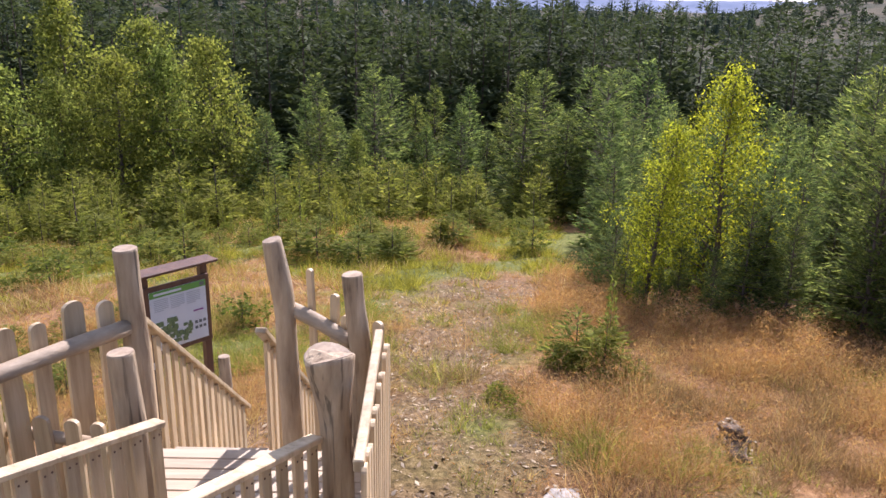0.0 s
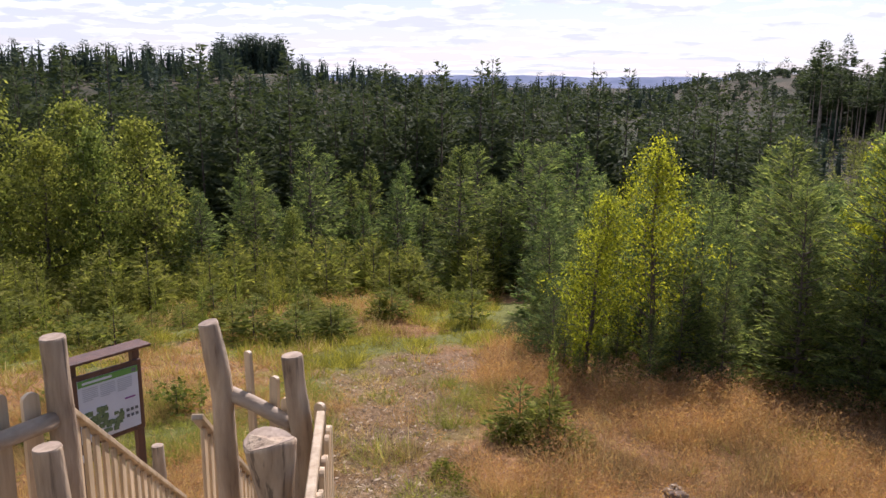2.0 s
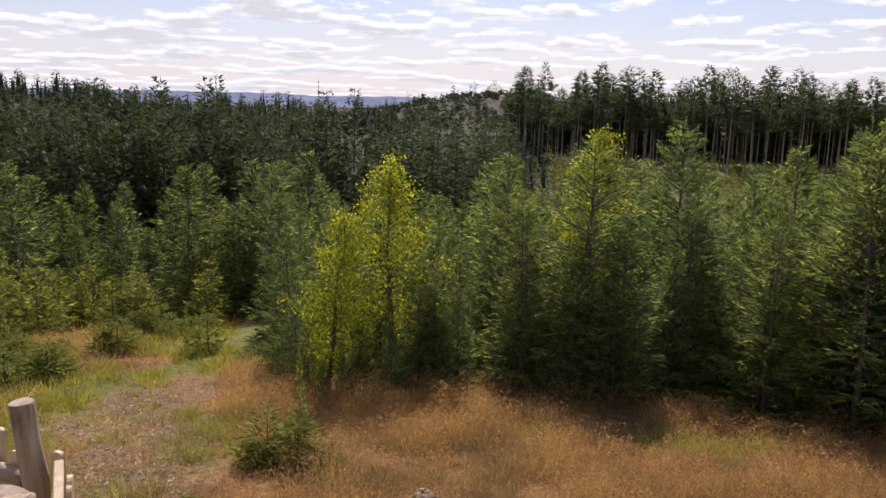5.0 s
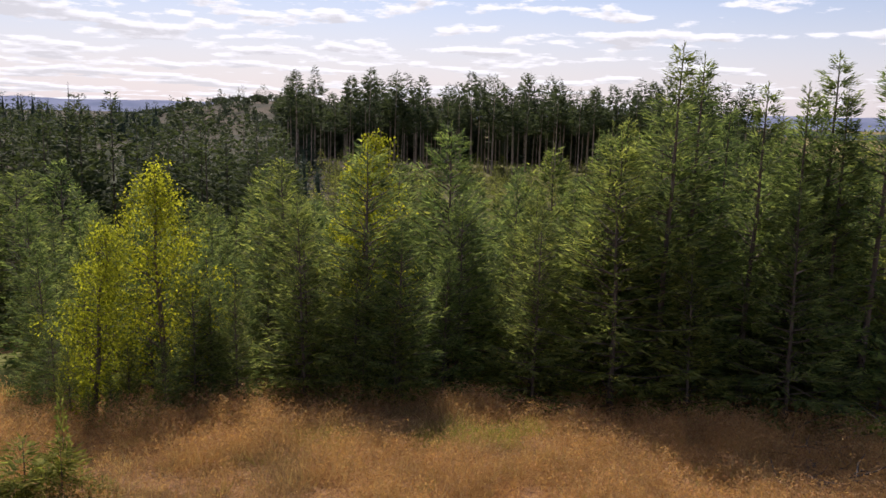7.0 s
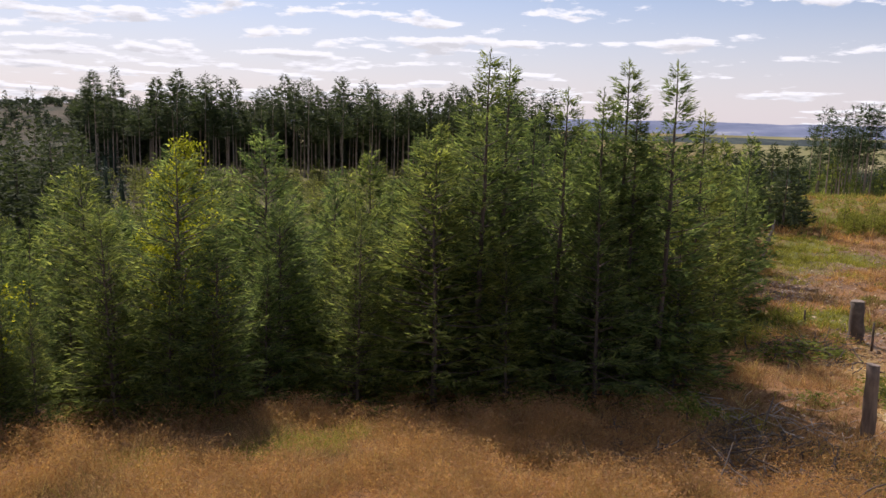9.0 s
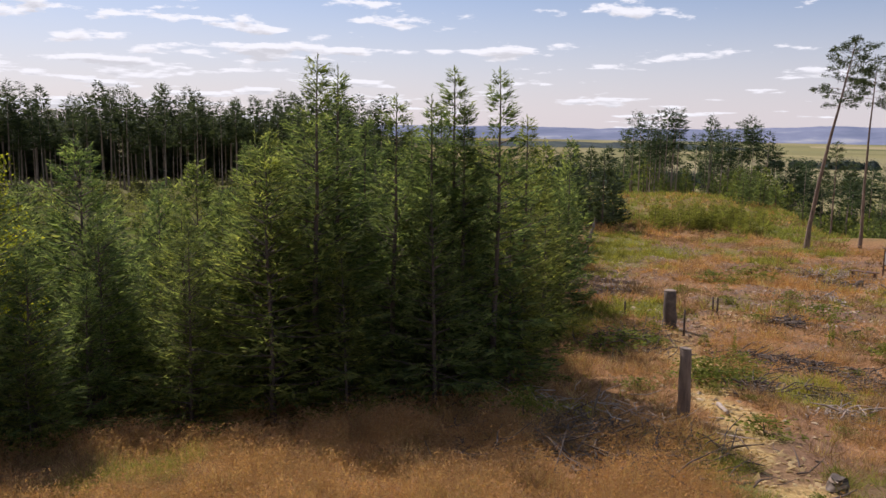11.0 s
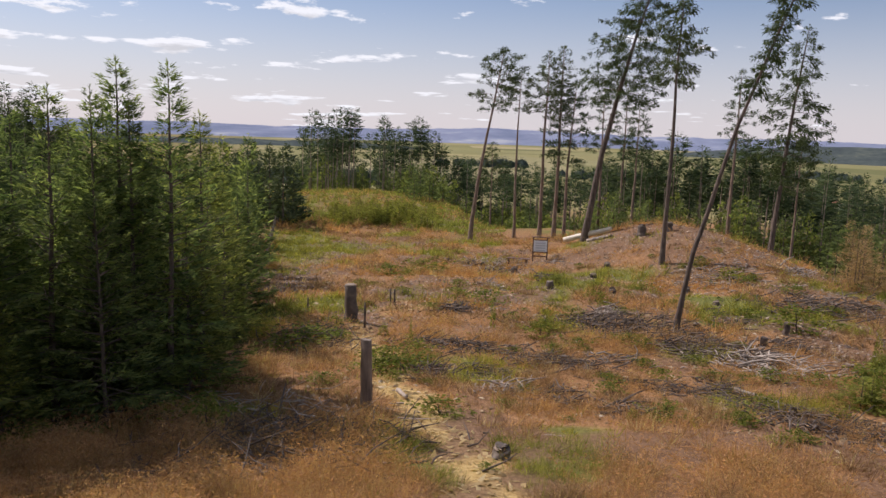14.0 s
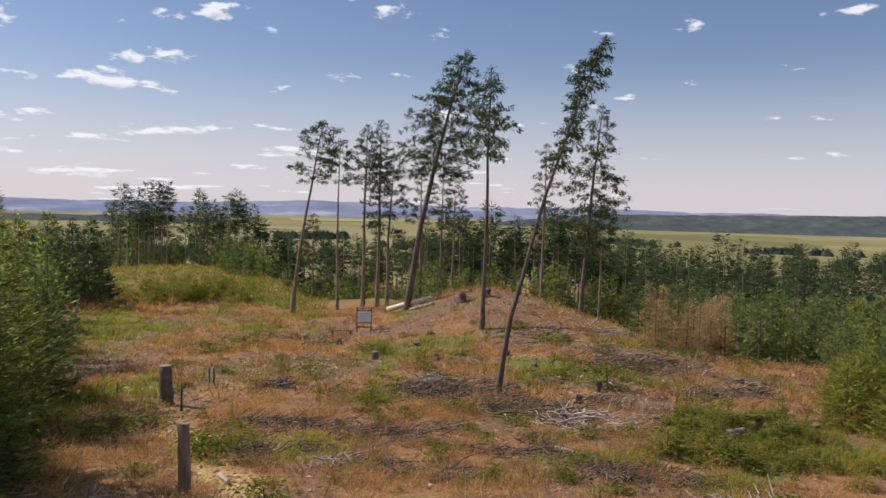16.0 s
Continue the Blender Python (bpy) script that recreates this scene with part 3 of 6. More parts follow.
def broadleaf(seed, h, rad, bole, limbs, leaves, leaf, narrow=0.0, trunk=0.014, low=0.12, plain=False, split=False):
    """Trunk with limbs and a loose crown of single leaves in uneven clumps."""
    rng = np.random.default_rng(seed)
    zt = np.linspace(0, h * 0.97, 7)
    pts = np.stack([np.cumsum(rng.normal(0, 0.012 * h, 7)), np.cumsum(rng.normal(0, 0.012 * h, 7)), zt], -1)
    pts[0, :2] = 0
    wood = [tube(pts, trunk * h * (1 - zt / h) + 0.006, 4 if plain else 7)]
    cents, sizes = [], []
    for i in range(limbs):
        rel = (i + rng.uniform(0, 1)) / limbs
        z = h * (bole + (0.96 - bole) * rel)
        a = i * 2.4 + rng.uniform(-0.5, 0.5)
        env = np.interp(rel, [0, low, 0.35, 0.7, 1.0], [0.55, 0.8, 1.0, 0.62, 0.12])
        ln = rad * env * rng.uniform(0.6, 1.12)
        c = np.array([np.interp(z, zt, pts[:, q]) for q in range(3)])
        d = np.array([math.cos(a), math.sin(a), rng.uniform(0.25, 0.8) + narrow])
        m = np.linspace(0, 1, 4)[:, None]
        arm = c + d * m * ln + np.array([0, 0, -0.25 * ln]) * m**2
        if not plain:
            wood.append(tube(arm, np.linspace(0.012, 0.004, 4) * (0.6 + ln * 0.6), 4))
        for s in (0.35, 0.6, 0.82, 1.0):
            cents.append(c + d * s * ln + np.array([0, 0, -0.25 * ln]) * s * s + rng.normal(0, 0.07 * rad, 3))
            sizes.append(rad * rng.uniform(0.16, 0.3) * (0.7 + 0.5 * env))
    cents.append(pts[-1]), sizes.append(rad * 0.16)
    cents, sizes = np.array(cents), np.array(sizes)
    pick = rng.choice(len(cents), leaves, p=sizes**1.6 / (sizes**1.6).sum())
    off = unit(rng.normal(0, 1, (leaves, 3))) * (rng.uniform(0, 1, leaves) ** 0.45)[:, None]
    base = cents[pick] + off * sizes[pick][:, None] * np.array([1, 1, 0.9])
    d = unit(rng.normal(0, 1, (leaves, 3)) + np.array([0, 0, -0.5]) + off * 0.4)
    ll = leaf * rng.uniform(0.6, 1.25, leaves)
    return wood if split else joined(wood), sprays(base, d, unit(np.cross(d, rng.normal(0, 1, (leaves, 3)))), ll, ll * 0.62)


def tree_proto(name, shapes, leaf_mat, wood_mat, label, category, group=""):
    wood, (cv, cf) = shapes
    ob = empty(name, Matrix())
    # with its limbs apart, or with trunk and limbs as one
    stem, limbs = (wood[0], wood[1:]) if isinstance(wood, list) else (wood, [])
    trunk = child("trunk", mesh_of("trunk", *stem, wood_mat, True), ob)
    for limb in limbs:
        child("limb", mesh_of("limb", *limb, wood_mat, True), trunk)
    child("crown", mesh_of("crown", cv, cf, leaf_mat), ob)
    return tagged(ob, label, category, group)


class Stand:
    """Several shapes of one kind of plant; the first use of each takes the original, the rest are copies."""

    def __init__(self, protos):
        self.protos, self.used = protos, [False] * len(protos)

    def put(self, k, m):
        k %= len(self.protos)
        if not self.used[k]:
            self.used[k] = True
            self.protos[k].matrix_world = m
            return self.protos[k]
        return copy_thing(self.protos[k], m)

    def close(self):
        for ob, u in zip(self.protos, self.used):
            if not u:
                for o in (*ob.children_recursive, ob):
                    bpy.data.objects.remove(o)


def placed(x, y, size, turn, sink=0.05, tilt=(0, 0)):
    z = float(land(x, y)) - sink
    return pose(x, y, z, tilt[0], tilt[1], turn) @ Matrix.Diagonal((size, size, size, 1))


def scatter(name, shapes, spots, leaf_mat, label, category, wood_mat=None):
    """One joined object of many far plants (kind stuff). spots: rows of x, y, z, size, turn, shape."""
    vs, fs, ws, wfs, k, wk = [], [], [], [], 0, 0
    for x, y, z, size, turn, i in spots:
        (wv, wf), (cv, cf) = shapes[int(i) % len(shapes)]
        c, s = math.cos(turn), math.sin(turn)
        M = np.array([[c, -s, 0], [s, c, 0], [0, 0, 1]]) * size
        vs.append(cv @ M.T + (x, y, z))
        fs.append(cf + k)
        k += len(cv)
        ws.append(wv @ M.T + (x, y, z))
        wfs.append(wf + wk)
        wk += len(wv)
    ob = tagged(new(name, mesh_of(name, np.concatenate(vs), np.concatenate(fs), leaf_mat)), label, category, kind="stuff")
    child("trunks", mesh_of("trunks", np.concatenate(ws), np.concatenate(wfs), wood_mat or BARK, True), ob)
    return ob


# ---- the spruce plantation ----
rng = np.random.default_rng(5)
near_spruce = Stand([tree_proto("spruce", spruce(100 + i, 6.0, (1.8, 1.55, 1.95, 1.65)[i], (0.02, 0.05, 0.03, 0.08)[i], 0.33, 6, 105, 0.22, taper=(0.78, 0.9, 0.72, 0.82)[i], core=0.0, wide=0.23, ragged=0.45, trunk=0.009), SPRUCE, BARK, "green spruce with ragged boughs at the plantation edge", "spruce", "plantation spruces") for i in range(4)])
mid_spruce = Stand([tree_proto("spruce", spruce(120 + i, 6.0, (1.85, 1.65, 2.0)[i], 0.03, 0.32, 6, 52, 0.28, taper=(0.8, 0.9, 0.75)[i], core=0.0, wide=0.32, ragged=0.45, trunk=0.009), SPRUCE, BARK, "green spruce inside the dense plantation", "spruce", "plantation spruces") for i in range(3)])
deep_spruce = Stand([tree_proto("spruce", spruce(126 + i, 6.0, (1.9, 1.7)[i], 0.03, 0.4, 6, 24, 0.4, taper=0.8, core=0.0, trunk=0.009, wide=0.4, plain=True), SPRUCE, BARK, "green spruce deep inside the dense plantation", "spruce", "plantation spruces") for i in range(2)])


def plantation():
    row = 0
    for depth in np.concatenate([np.arange(0.3, 8, 1.85), np.arange(8.8, 22, 2.7), np.arange(23, 48, 5)]):
        step = 1.7 if depth < 8 else 2.4
        az = 9.0 + (row % 2) * 2.6
        while az < 74.3:
            r = float(wood_edge(az)) + depth + rng.uniform(-0.6, 0.6)
            a = az + rng.uniform(-1.0, 1.0)
            az += math.degrees(step / r) * rng.uniform(0.8, 1.2)
            if a > 73.4 or a < 11.2 or r > 66 or (r < 19.0 and 12.8 < a < 21.6) or (18.6 < r < 20.6 and 33 < a < 36.6):
                continue
            tall = np.interp(a, [8, 14, 24, 33, 44, 50, 56, 66, 73], [4.6, 5.1, 5.8, 6.5, 6.7, 7.0, 7.2, 7.2, 6.6])
            tall *= rng.uniform(0.74, 1.1) * np.interp(depth, [0, 3, 20, 40], [0.86, 1.0, 1.16, 1.42 if a < 58 else 1.0])
            if rng.uniform() < 0.02:
                continue
            x, y = plan(a, r)
            wide = rng.uniform(0.85, 1.12)
            m = placed(x, y, tall / 6.0, rng.uniform(0, 360), tilt=(rng.normal(0, 1.5), rng.normal(0, 1.5))) @ Matrix.Diagonal((wide, wide, 1, 1))
            (near_spruce if depth < 5.6 else mid_spruce if depth < 11 else deep_spruce).put(int(rng.integers(0, 12)), m)
        row += 1
    # smaller ones round the birches at the edge
    for a, r, tall in ((21.6, 16.7, 4.1), (17.2, 16.6, 2.7), (22.8, 16.9, 4.5), (19.6, 16.0, 2.2), (12.0, 18.6, 3.4), (12.6, 17.4, 2.3), (33.0, 16.6, 4.4), (36.4, 16.5, 4.2), (34.9, 17.4, 4.3), (33.6, 16.2, 2.2), (36.0, 16.1, 2.4), (24.5, 16.6, 4.2), (13.5, 16.6, 3.0), (16.0, 16.0, 1.9), (14.6, 15.9, 1.5)):
        x, y = plan(a, r)
        near_spruce.put(int(rng.integers(0, 12)), placed(x, y, tall / 6.0, a * 41))


plantation()
# the tall thin spruces that stand over the plantation
open_spruce = Stand([tree_proto("spruce", spruce(140 + i, 8.0, (1.6, 1.4)[i], 0.06, 0.34, 5, 85, 0.24, ragged=0.7, trunk=0.01, core=0.0, low=-0.25, taper=0.8, wide=0.24), SPRUCE, BARK, "tall open spruce with separate whorled boughs", "spruce", "tall spruces") for i in range(2)])
for a, r, tall, k in ((55.3, 17.5, 8.0, 0), (56.7, 18.2, 7.9, 1), (60.7, 18.4, 7.3, 0), (63.3, 19, 7.5, 1), (64.7, 19.4, 8.1, 0), (65.6, 19, 7.3, 1), (67.9, 19.2, 8.0, 0), (58.6, 22, 7.6, 1), (69.9, 21.5, 7.2, 0), (61.9, 20, 7.0, 1), (52.0, 19, 6.9, 1)):
    x, y = plan(a, r)
    open_spruce.put(k, placed(x, y, tall / 8.0, a * 7))
open_spruce.close()

# ---- the row of spruces across the clearing, and the tall dark wood behind ----
for row in range(3):
    for a in np.arange(-15.5, 15, 3.4):
        a2, r = a + rng.uniform(-0.7, 0.7) + row * 1.7, 41 + row * 3.6 + rng.uniform(-1.5, 1.5) - (5 if a > 4 else 0)
        x, y = plan(a2, r)
        wide = rng.uniform(1.05, 1.35)
        mid_spruce.put(int(rng.integers(0, 12)), placed(x, y, rng.uniform(1.1, 1.4), rng.uniform(0, 360)) @ Matrix.Diagonal((wide, wide, 1, 1)))
near_spruce.close(), mid_spruce.close(), deep_spruce.close()

FAR_SPRUCES = [spruce(200 + i, 6.0, (1.5, 1.7, 1.4)[i], 0.03, 0.36, 5, 21, 0.29, low=-0.35, high=0.5, taper=0.85, core=0.0, trunk=0.008, wide=0.55, plain=True) for i in range(3)]
spots = []
for r in (64, 67.5, 71, 75, 80, 86, 94, 104):
    for a in np.arange(-36, 31, math.degrees(3.0 / r)):
        rr, aa = r + rng.uniform(-2, 2), a + rng.uniform(-0.8, 0.8)
        if (17.2 < aa < 18.6 and rr < 120) or aa > 29.5 - (rr - 66) * 0.02:
            continue
        x, y = plan(aa, rr)
        spots.append((x, y, float(land(x, y)), rng.uniform(2.1, 2.8) * np.interp(aa, (-30, -18, -9, 6, 14, 18, 24, 29), (1.06, 1.02, 0.98, 0.97, 0.95, 0.91, 0.93, 0.88)), rng.uniform(0, 6.3), rng.integers(0, 3)))
scatter("dark_spruce_wood", FAR_SPRUCES, spots, SPRUCE_FAR, "tall dense dark spruce wood across the valley", "forest")

near_birch = [tree_proto("birch", broadleaf(300 + i, 5.0, (1.25, 1.05, 1.0)[i], 0.04, 44, 9500, 0.068, 0.45, split=True), BIRCH_LEAF, BARK, "yellow-green young birch glowing against the light", "birch", "birches") for i in range(3)]
birches = Stand(near_birch)
for a, r, tall, k in ((19.7, 17.4, 5.2, 0), (14.9, 16.6, 4.1, 1), (34.8, 19.6, 6.3, 2)):
    x, y = plan(a, r)
    birches.put(k, placed(x, y, tall / 5.0, a * 31))
birches.close()
leafy = Stand([tree_proto("deciduous_tree", broadleaf(320 + i, 6.0, (1.95, 1.6)[i], 0.03, 44, 7000, 0.13, low=0.06), BROAD_LEAF, BARK, "leafy olive-green young tree at the clearing edge", "tree", "leafy trees") for i in range(2)])
for a, r, tall, k in ((-28.5, 42, 7.8, 0), (-25.6, 44, 7.0, 1), (-25.0, 52, 10.6, 1), (-22.4, 43, 6.4, 0), (-18.6, 43, 7.2, 1), (-16.4, 41, 6.8, 0), (-31, 42, 8.6, 1), (-6.4, 37, 3.4, 1), (-20.5, 46, 8.0, 0)):
    x, y = plan(a, r)
    leafy.put(k, placed(x, y, tall / 6.0, a * 17))
leafy.close()


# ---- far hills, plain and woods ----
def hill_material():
    m, nt, bsdf, out = node_material("haze_tinted_hills")
    # distance haze put into the colour: blue-grey tones and a weak glow
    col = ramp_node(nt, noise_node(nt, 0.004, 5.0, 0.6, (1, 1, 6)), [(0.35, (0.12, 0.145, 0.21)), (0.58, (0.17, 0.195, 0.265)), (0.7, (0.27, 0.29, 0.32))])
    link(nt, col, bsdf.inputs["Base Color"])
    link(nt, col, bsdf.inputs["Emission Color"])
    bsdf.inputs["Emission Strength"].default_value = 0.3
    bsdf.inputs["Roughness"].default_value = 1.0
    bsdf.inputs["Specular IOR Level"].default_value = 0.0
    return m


def far_hills(name, dist, tops, low, mat, seed, a0=-60, a1=150):
    """A broad range of hills on the horizon. tops: bearings and crest heights."""
    az = np.arange(a0, a1 + 0.01, 0.25)
    crest = np.interp(az, *zip(*tops)) + (fractal(az / 5.0, az * 0, seed, 4) - 0.5) * 26 * dist / 4300 + (fractal(az * 1.6, az * 0, seed + 9, 2) - 0.5) * 6 * dist / 4300
    rows = []
    for k, (f, d) in enumerate(((0.0, 0.0), (0.35, 0.04), (0.7, 0.08), (1.0, 0.12), (0.6, 0.2))):
        r = dist * (1 + d)
        rows.append(np.stack([r * np.sin(np.radians(az)), r * np.cos(np.radians(az)), low + (crest - low) * f], -1))
    n = len(az)
    V = np.concatenate(rows)
    i, j = np.meshgrid(np.arange(4), np.arange(n - 1), indexing="ij")
    q = np.stack([i * n + j, i * n + j + 1, (i + 1) * n + j + 1, (i + 1) * n + j], -1).reshape(-1, 4)
    return tagged(new(name, mesh_of(name, V, q, mat, True)), "wooded hills along the horizon, blue haze in their colour", "hills", kind="structure")


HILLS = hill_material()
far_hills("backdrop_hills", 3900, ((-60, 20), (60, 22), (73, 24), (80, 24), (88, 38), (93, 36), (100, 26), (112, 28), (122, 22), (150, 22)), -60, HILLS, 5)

def ridge_material():
    m, nt, bsdf, out = node_material("haze_tinted_ridge")
    # a bluish cast for distance haze is mixed into the wood's greens
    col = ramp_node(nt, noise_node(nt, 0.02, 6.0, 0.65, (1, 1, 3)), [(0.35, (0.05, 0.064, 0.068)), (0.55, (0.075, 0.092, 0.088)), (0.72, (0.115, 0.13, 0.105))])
    link(nt, col, bsdf.inputs["Base Color"])
    bsdf.inputs["Roughness"].default_value = 1.0
    bsdf.inputs["Specular IOR Level"].default_value = 0.0
    return m


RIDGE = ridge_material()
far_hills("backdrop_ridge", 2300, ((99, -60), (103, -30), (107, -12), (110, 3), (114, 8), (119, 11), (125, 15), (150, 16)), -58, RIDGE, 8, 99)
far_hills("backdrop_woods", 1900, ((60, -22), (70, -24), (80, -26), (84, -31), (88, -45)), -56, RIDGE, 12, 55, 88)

WOOD_LUMPS = [spruce(230 + i, 5.0, 3.6, 0.02, 1.4, 5, 5, 1.5, taper=0.5, core=0.85, wide=0.6, plain=True) for i in range(2)]
# needle colours greyed and blued to stand for distance haze
HAZE_TINTED_WOOD = leaf_material("haze_tinted_woods", (0.035, 0.05, 0.05), (0.05, 0.068, 0.062), (0.07, 0.09, 0.075), 0.1)
spots = []
for a, r0, r1, n, s0 in ((123, 900, 930, 26, 1.6), (111, 1000, 1040, 30, 1.7), (128, 640, 660, 24, 1.6), (79, 420, 470, 60, 1.6), (74, 400, 450, 50, 1.6), (98, 700, 740, 30, 1.6), (90, 900, 960, 40, 1.8), (117.5, 430, 450, 16, 1.2)):
    for _ in range(n):
        aa, rr = a + rng.normal(0, 1.6), rng.uniform(r0, r1)
        x, y = plan(aa, rr)
        spots.append((x, y, float(land(x, y)) - 0.5, s0 * rng.uniform(0.8, 1.2), rng.uniform(0, 6.3), rng.integers(0, 2)))
scatter("far_woods", WOOD_LUMPS, spots, HAZE_TINTED_WOOD, "distant dark woods and hedges among the fields", "woods")

# the hill with the cleared top, far ahead, and its last trees
HILL_SPRUCES = [spruce(240 + i, 6.0, (1.6, 1.9)[i], 0.04, 0.7, 5, 6, 0.6, taper=0.75, core=0.3, wide=0.7, plain=True, ragged=0.45) for i in range(2)]
spots = []
for a0, a1, r0, r1, n, s in ((-36, -9.6, 320, 360, 210, 1.85), (-11.3, -6.4, 385, 420, 90, 2.7), (-6.4, 12, 300, 330, 120, 1.5), (-2, 14, 330, 380, 60, 1.9), (12, 20, 250, 320, 60, 1.3), (-36, -12, 150, 320, 150, 1.9), (-12, 14, 180, 300, 150, 1.5), (14, 31, 120, 200, 90, 1.2), (-5, 21, 395, 410, 24, 1.6)):
    for _ in range(n):
        x, y = plan(rng.uniform(a0, a1), rng.uniform(r0, r1))
        spots.append((x, y, float(land(x, y)) - 0.3, s * rng.uniform(0.65, 1.2), rng.uniform(0, 6.3), rng.integers(0, 2)))
scatter("hill_woods", HILL_SPRUCES, spots, SPRUCE_HILL, "dark spruce woods on the far cleared hill", "forest")

SCRUB = [broadleaf(255 + i, 2.0, 1.5, 0.02, 4, 46, 0.75, low=0.4, plain=True) for i in range(2)]
spots = []
for _ in range(620):
    x, y = plan(rng.uniform(15, 31), rng.uniform(250, 425))
    spots.append((x, y, float(land(x, y)) - 0.2, rng.uniform(0.5, 1.7), rng.uniform(0, 6.3), rng.integers(0, 2)))
scatter("hill_scrub", SCRUB, spots, SPRUCE_HILL, "low dull green scrub on the cleared hill", "scrub")
THIN = [open_crown(250 + i, 9.0, 1.3, 0.45, 10, ((0, 0.6), (0.4, 1.0), (1, 0.3)), 0.9, 0.4, 4, 0.9, 0.3, 0.2, 0.1, 0.011, (0, 0), 0.3, True) for i in range(2)]
spots = []
for a0, a1, n in ((19.5, 23.5, 10), (23.5, 26, 9), (26, 29.5, 12), (29, 31, 5)):
    for _ in range(n):
        x, y = plan(rng.uniform(a0, a1), rng.uniform(385, 425))
        spots.append((x, y, float(land(x, y)) - 0.3, rng.uniform(0.35, 1.0), rng.uniform(0, 6.3), rng.integers(0, 2)))
scatter("hilltop_trees", THIN, spots, PINE, "last thin trees on the cleared hilltop", "trees", PINE_BARK)

# ---- pine stands with bare stems ----
PINES = [spruce(260 + i, 18.0, (2.5, 2.1, 2.7)[i], (0.6, 0.66, 0.55)[i], 0.8, 6, 20, 0.95, low=-0.1, high=0.4, taper=(1.0, 0.85, 1.1)[i], core=0.0, wide=0.34, trunk=0.0085, ragged=0.5, lean=((0.02, 0.01), (-0.015, 0.02), (0.0, -0.02))[i], plain=True) for i in range(3)]
spots = []
for r in (178, 184, 191, 199, 208):
    for a in np.arange(29.0, 60, math.degrees(3.6 / r)):
        x, y = plan(a + rng.uniform(-0.5, 0.5), r + rng.uniform(-3, 3))
        spots.append((x, y, float(land(x, y)), rng.uniform(0.75, 1.3), rng.uniform(0, 6.3), rng.integers(0, 3)))
scatter("pine_stand", PINES, spots, PINE, "stand of tall pines with bare grey stems", "forest", PINE_STEM)
SLIM_PINES = [spruce(265 + i, 18.0, (2.3, 2.0, 2.5)[i], (0.58, 0.66, 0.5)[i], 0.85, 5, 15, 0.85, low=-0.2, high=0.4, taper=(0.55, 0.45, 0.65)[i], core=0.0, wide=0.32, trunk=0.0085, ragged=0.6, lean=((0.02, 0.01), (-0.015, 0.02), (0.0, -0.02))[i], plain=True) for i in range(3)]
spots = []
for n, a0, a1, r0, r1, s0, s1 in ((105, 76, 89, 112, 160, 0.5, 0.7), (70, 88, 99, 112, 160, 0.5, 0.72), (125, 97.5, 112, 84, 125, 0.52, 0.74), (125, 111, 131, 100, 165, 0.58, 0.85), (20, 119, 131, 150, 190, 0.7, 0.95)):
    for _ in range(n):
        x, y = plan(rng.uniform(a0, a1), rng.uniform(r0, r1))
        spots.append((x, y, float(land(x, y)), rng.uniform(s0, s1), rng.uniform(0, 6.3), rng.integers(0, 3)))
scatter("pine_rows", SLIM_PINES, spots, PINE, "open rows of slender pines below the clearing", "forest", PINE_STEM)

# ---- young mixed growth below the clearing ----
YOUNG = [spruce(270 + i, 6.0, (1.9, 1.65)[i], 0.02, 0.55, 5, 10, 0.48, taper=0.8, core=0.0, wide=0.6, plain=True) for i in range(2)]
LEAFY_FAR = [broadleaf(280 + i, 6.0, 1.9, 0.05, 14, 260, 0.45, plain=True) for i in range(2)]
spots, spots2 = [], []
for n, a0, a1, r0, r1, s0, s1 in ((260, 84, 99, 96, 150, 0.45, 0.85), (200, 97, 113, 74, 120, 0.4, 0.8), (190, 76, 94, 116, 170, 0.65, 1.0), (260, 113, 131, 60, 105, 0.6, 1.05), (70, 125, 131, 47, 62, 0.4, 0.66), (20, 126.5, 131, 38, 46, 0.28, 0.45), (190, 112, 131, 100, 180, 0.9, 1.5), (50, 76, 86, 110, 128, 0.4, 0.7)):
    for _ in range(n):
        a, r = rng.uniform(a0, a1), rng.uniform(r0, r1)
        if 113.4 < a < 119.0 and 54 < r < 74:
            continue
        x, y = plan(a, r)
        (spots2 if rng.uniform() < (0.3 if a < 112 else 0.1) else spots).append((x, y, float(land(x, y)) - 0.1, rng.uniform(s0, s1), rng.uniform(0, 6.3), rng.integers(0, 2)))
scatter("young_spruce_wood", YOUNG, spots, SPRUCE_WOOD, "dense young green spruces below the mound", "forest")
scatter("young_leafy_wood", LEAFY_FAR, spots2, BROAD_LEAF, "light green young leafy trees between the pines", "forest")
spots = []
for _ in range(50):
    x, y = plan(rng.uniform(113.6, 119.2), rng.uniform(61, 80))
    spots.append((x, y, float(land(x, y)), rng.uniform(0.5, 0.95), rng.uniform(0, 6.3), rng.integers(0, 2)))
DEAD = [spruce(290 + i, 6.0, 1.5, 0.05, 0.45, 5, 16, 0.5, trunk=0.007, core=0.0, wide=0.16, low=-0.4, plain=True, ragged=0.6) for i in range(2)]
scatter("dead_spruces", DEAD, spots, BROWN_NEEDLE, "patch of bark-beetle killed brown spruces", "forest")

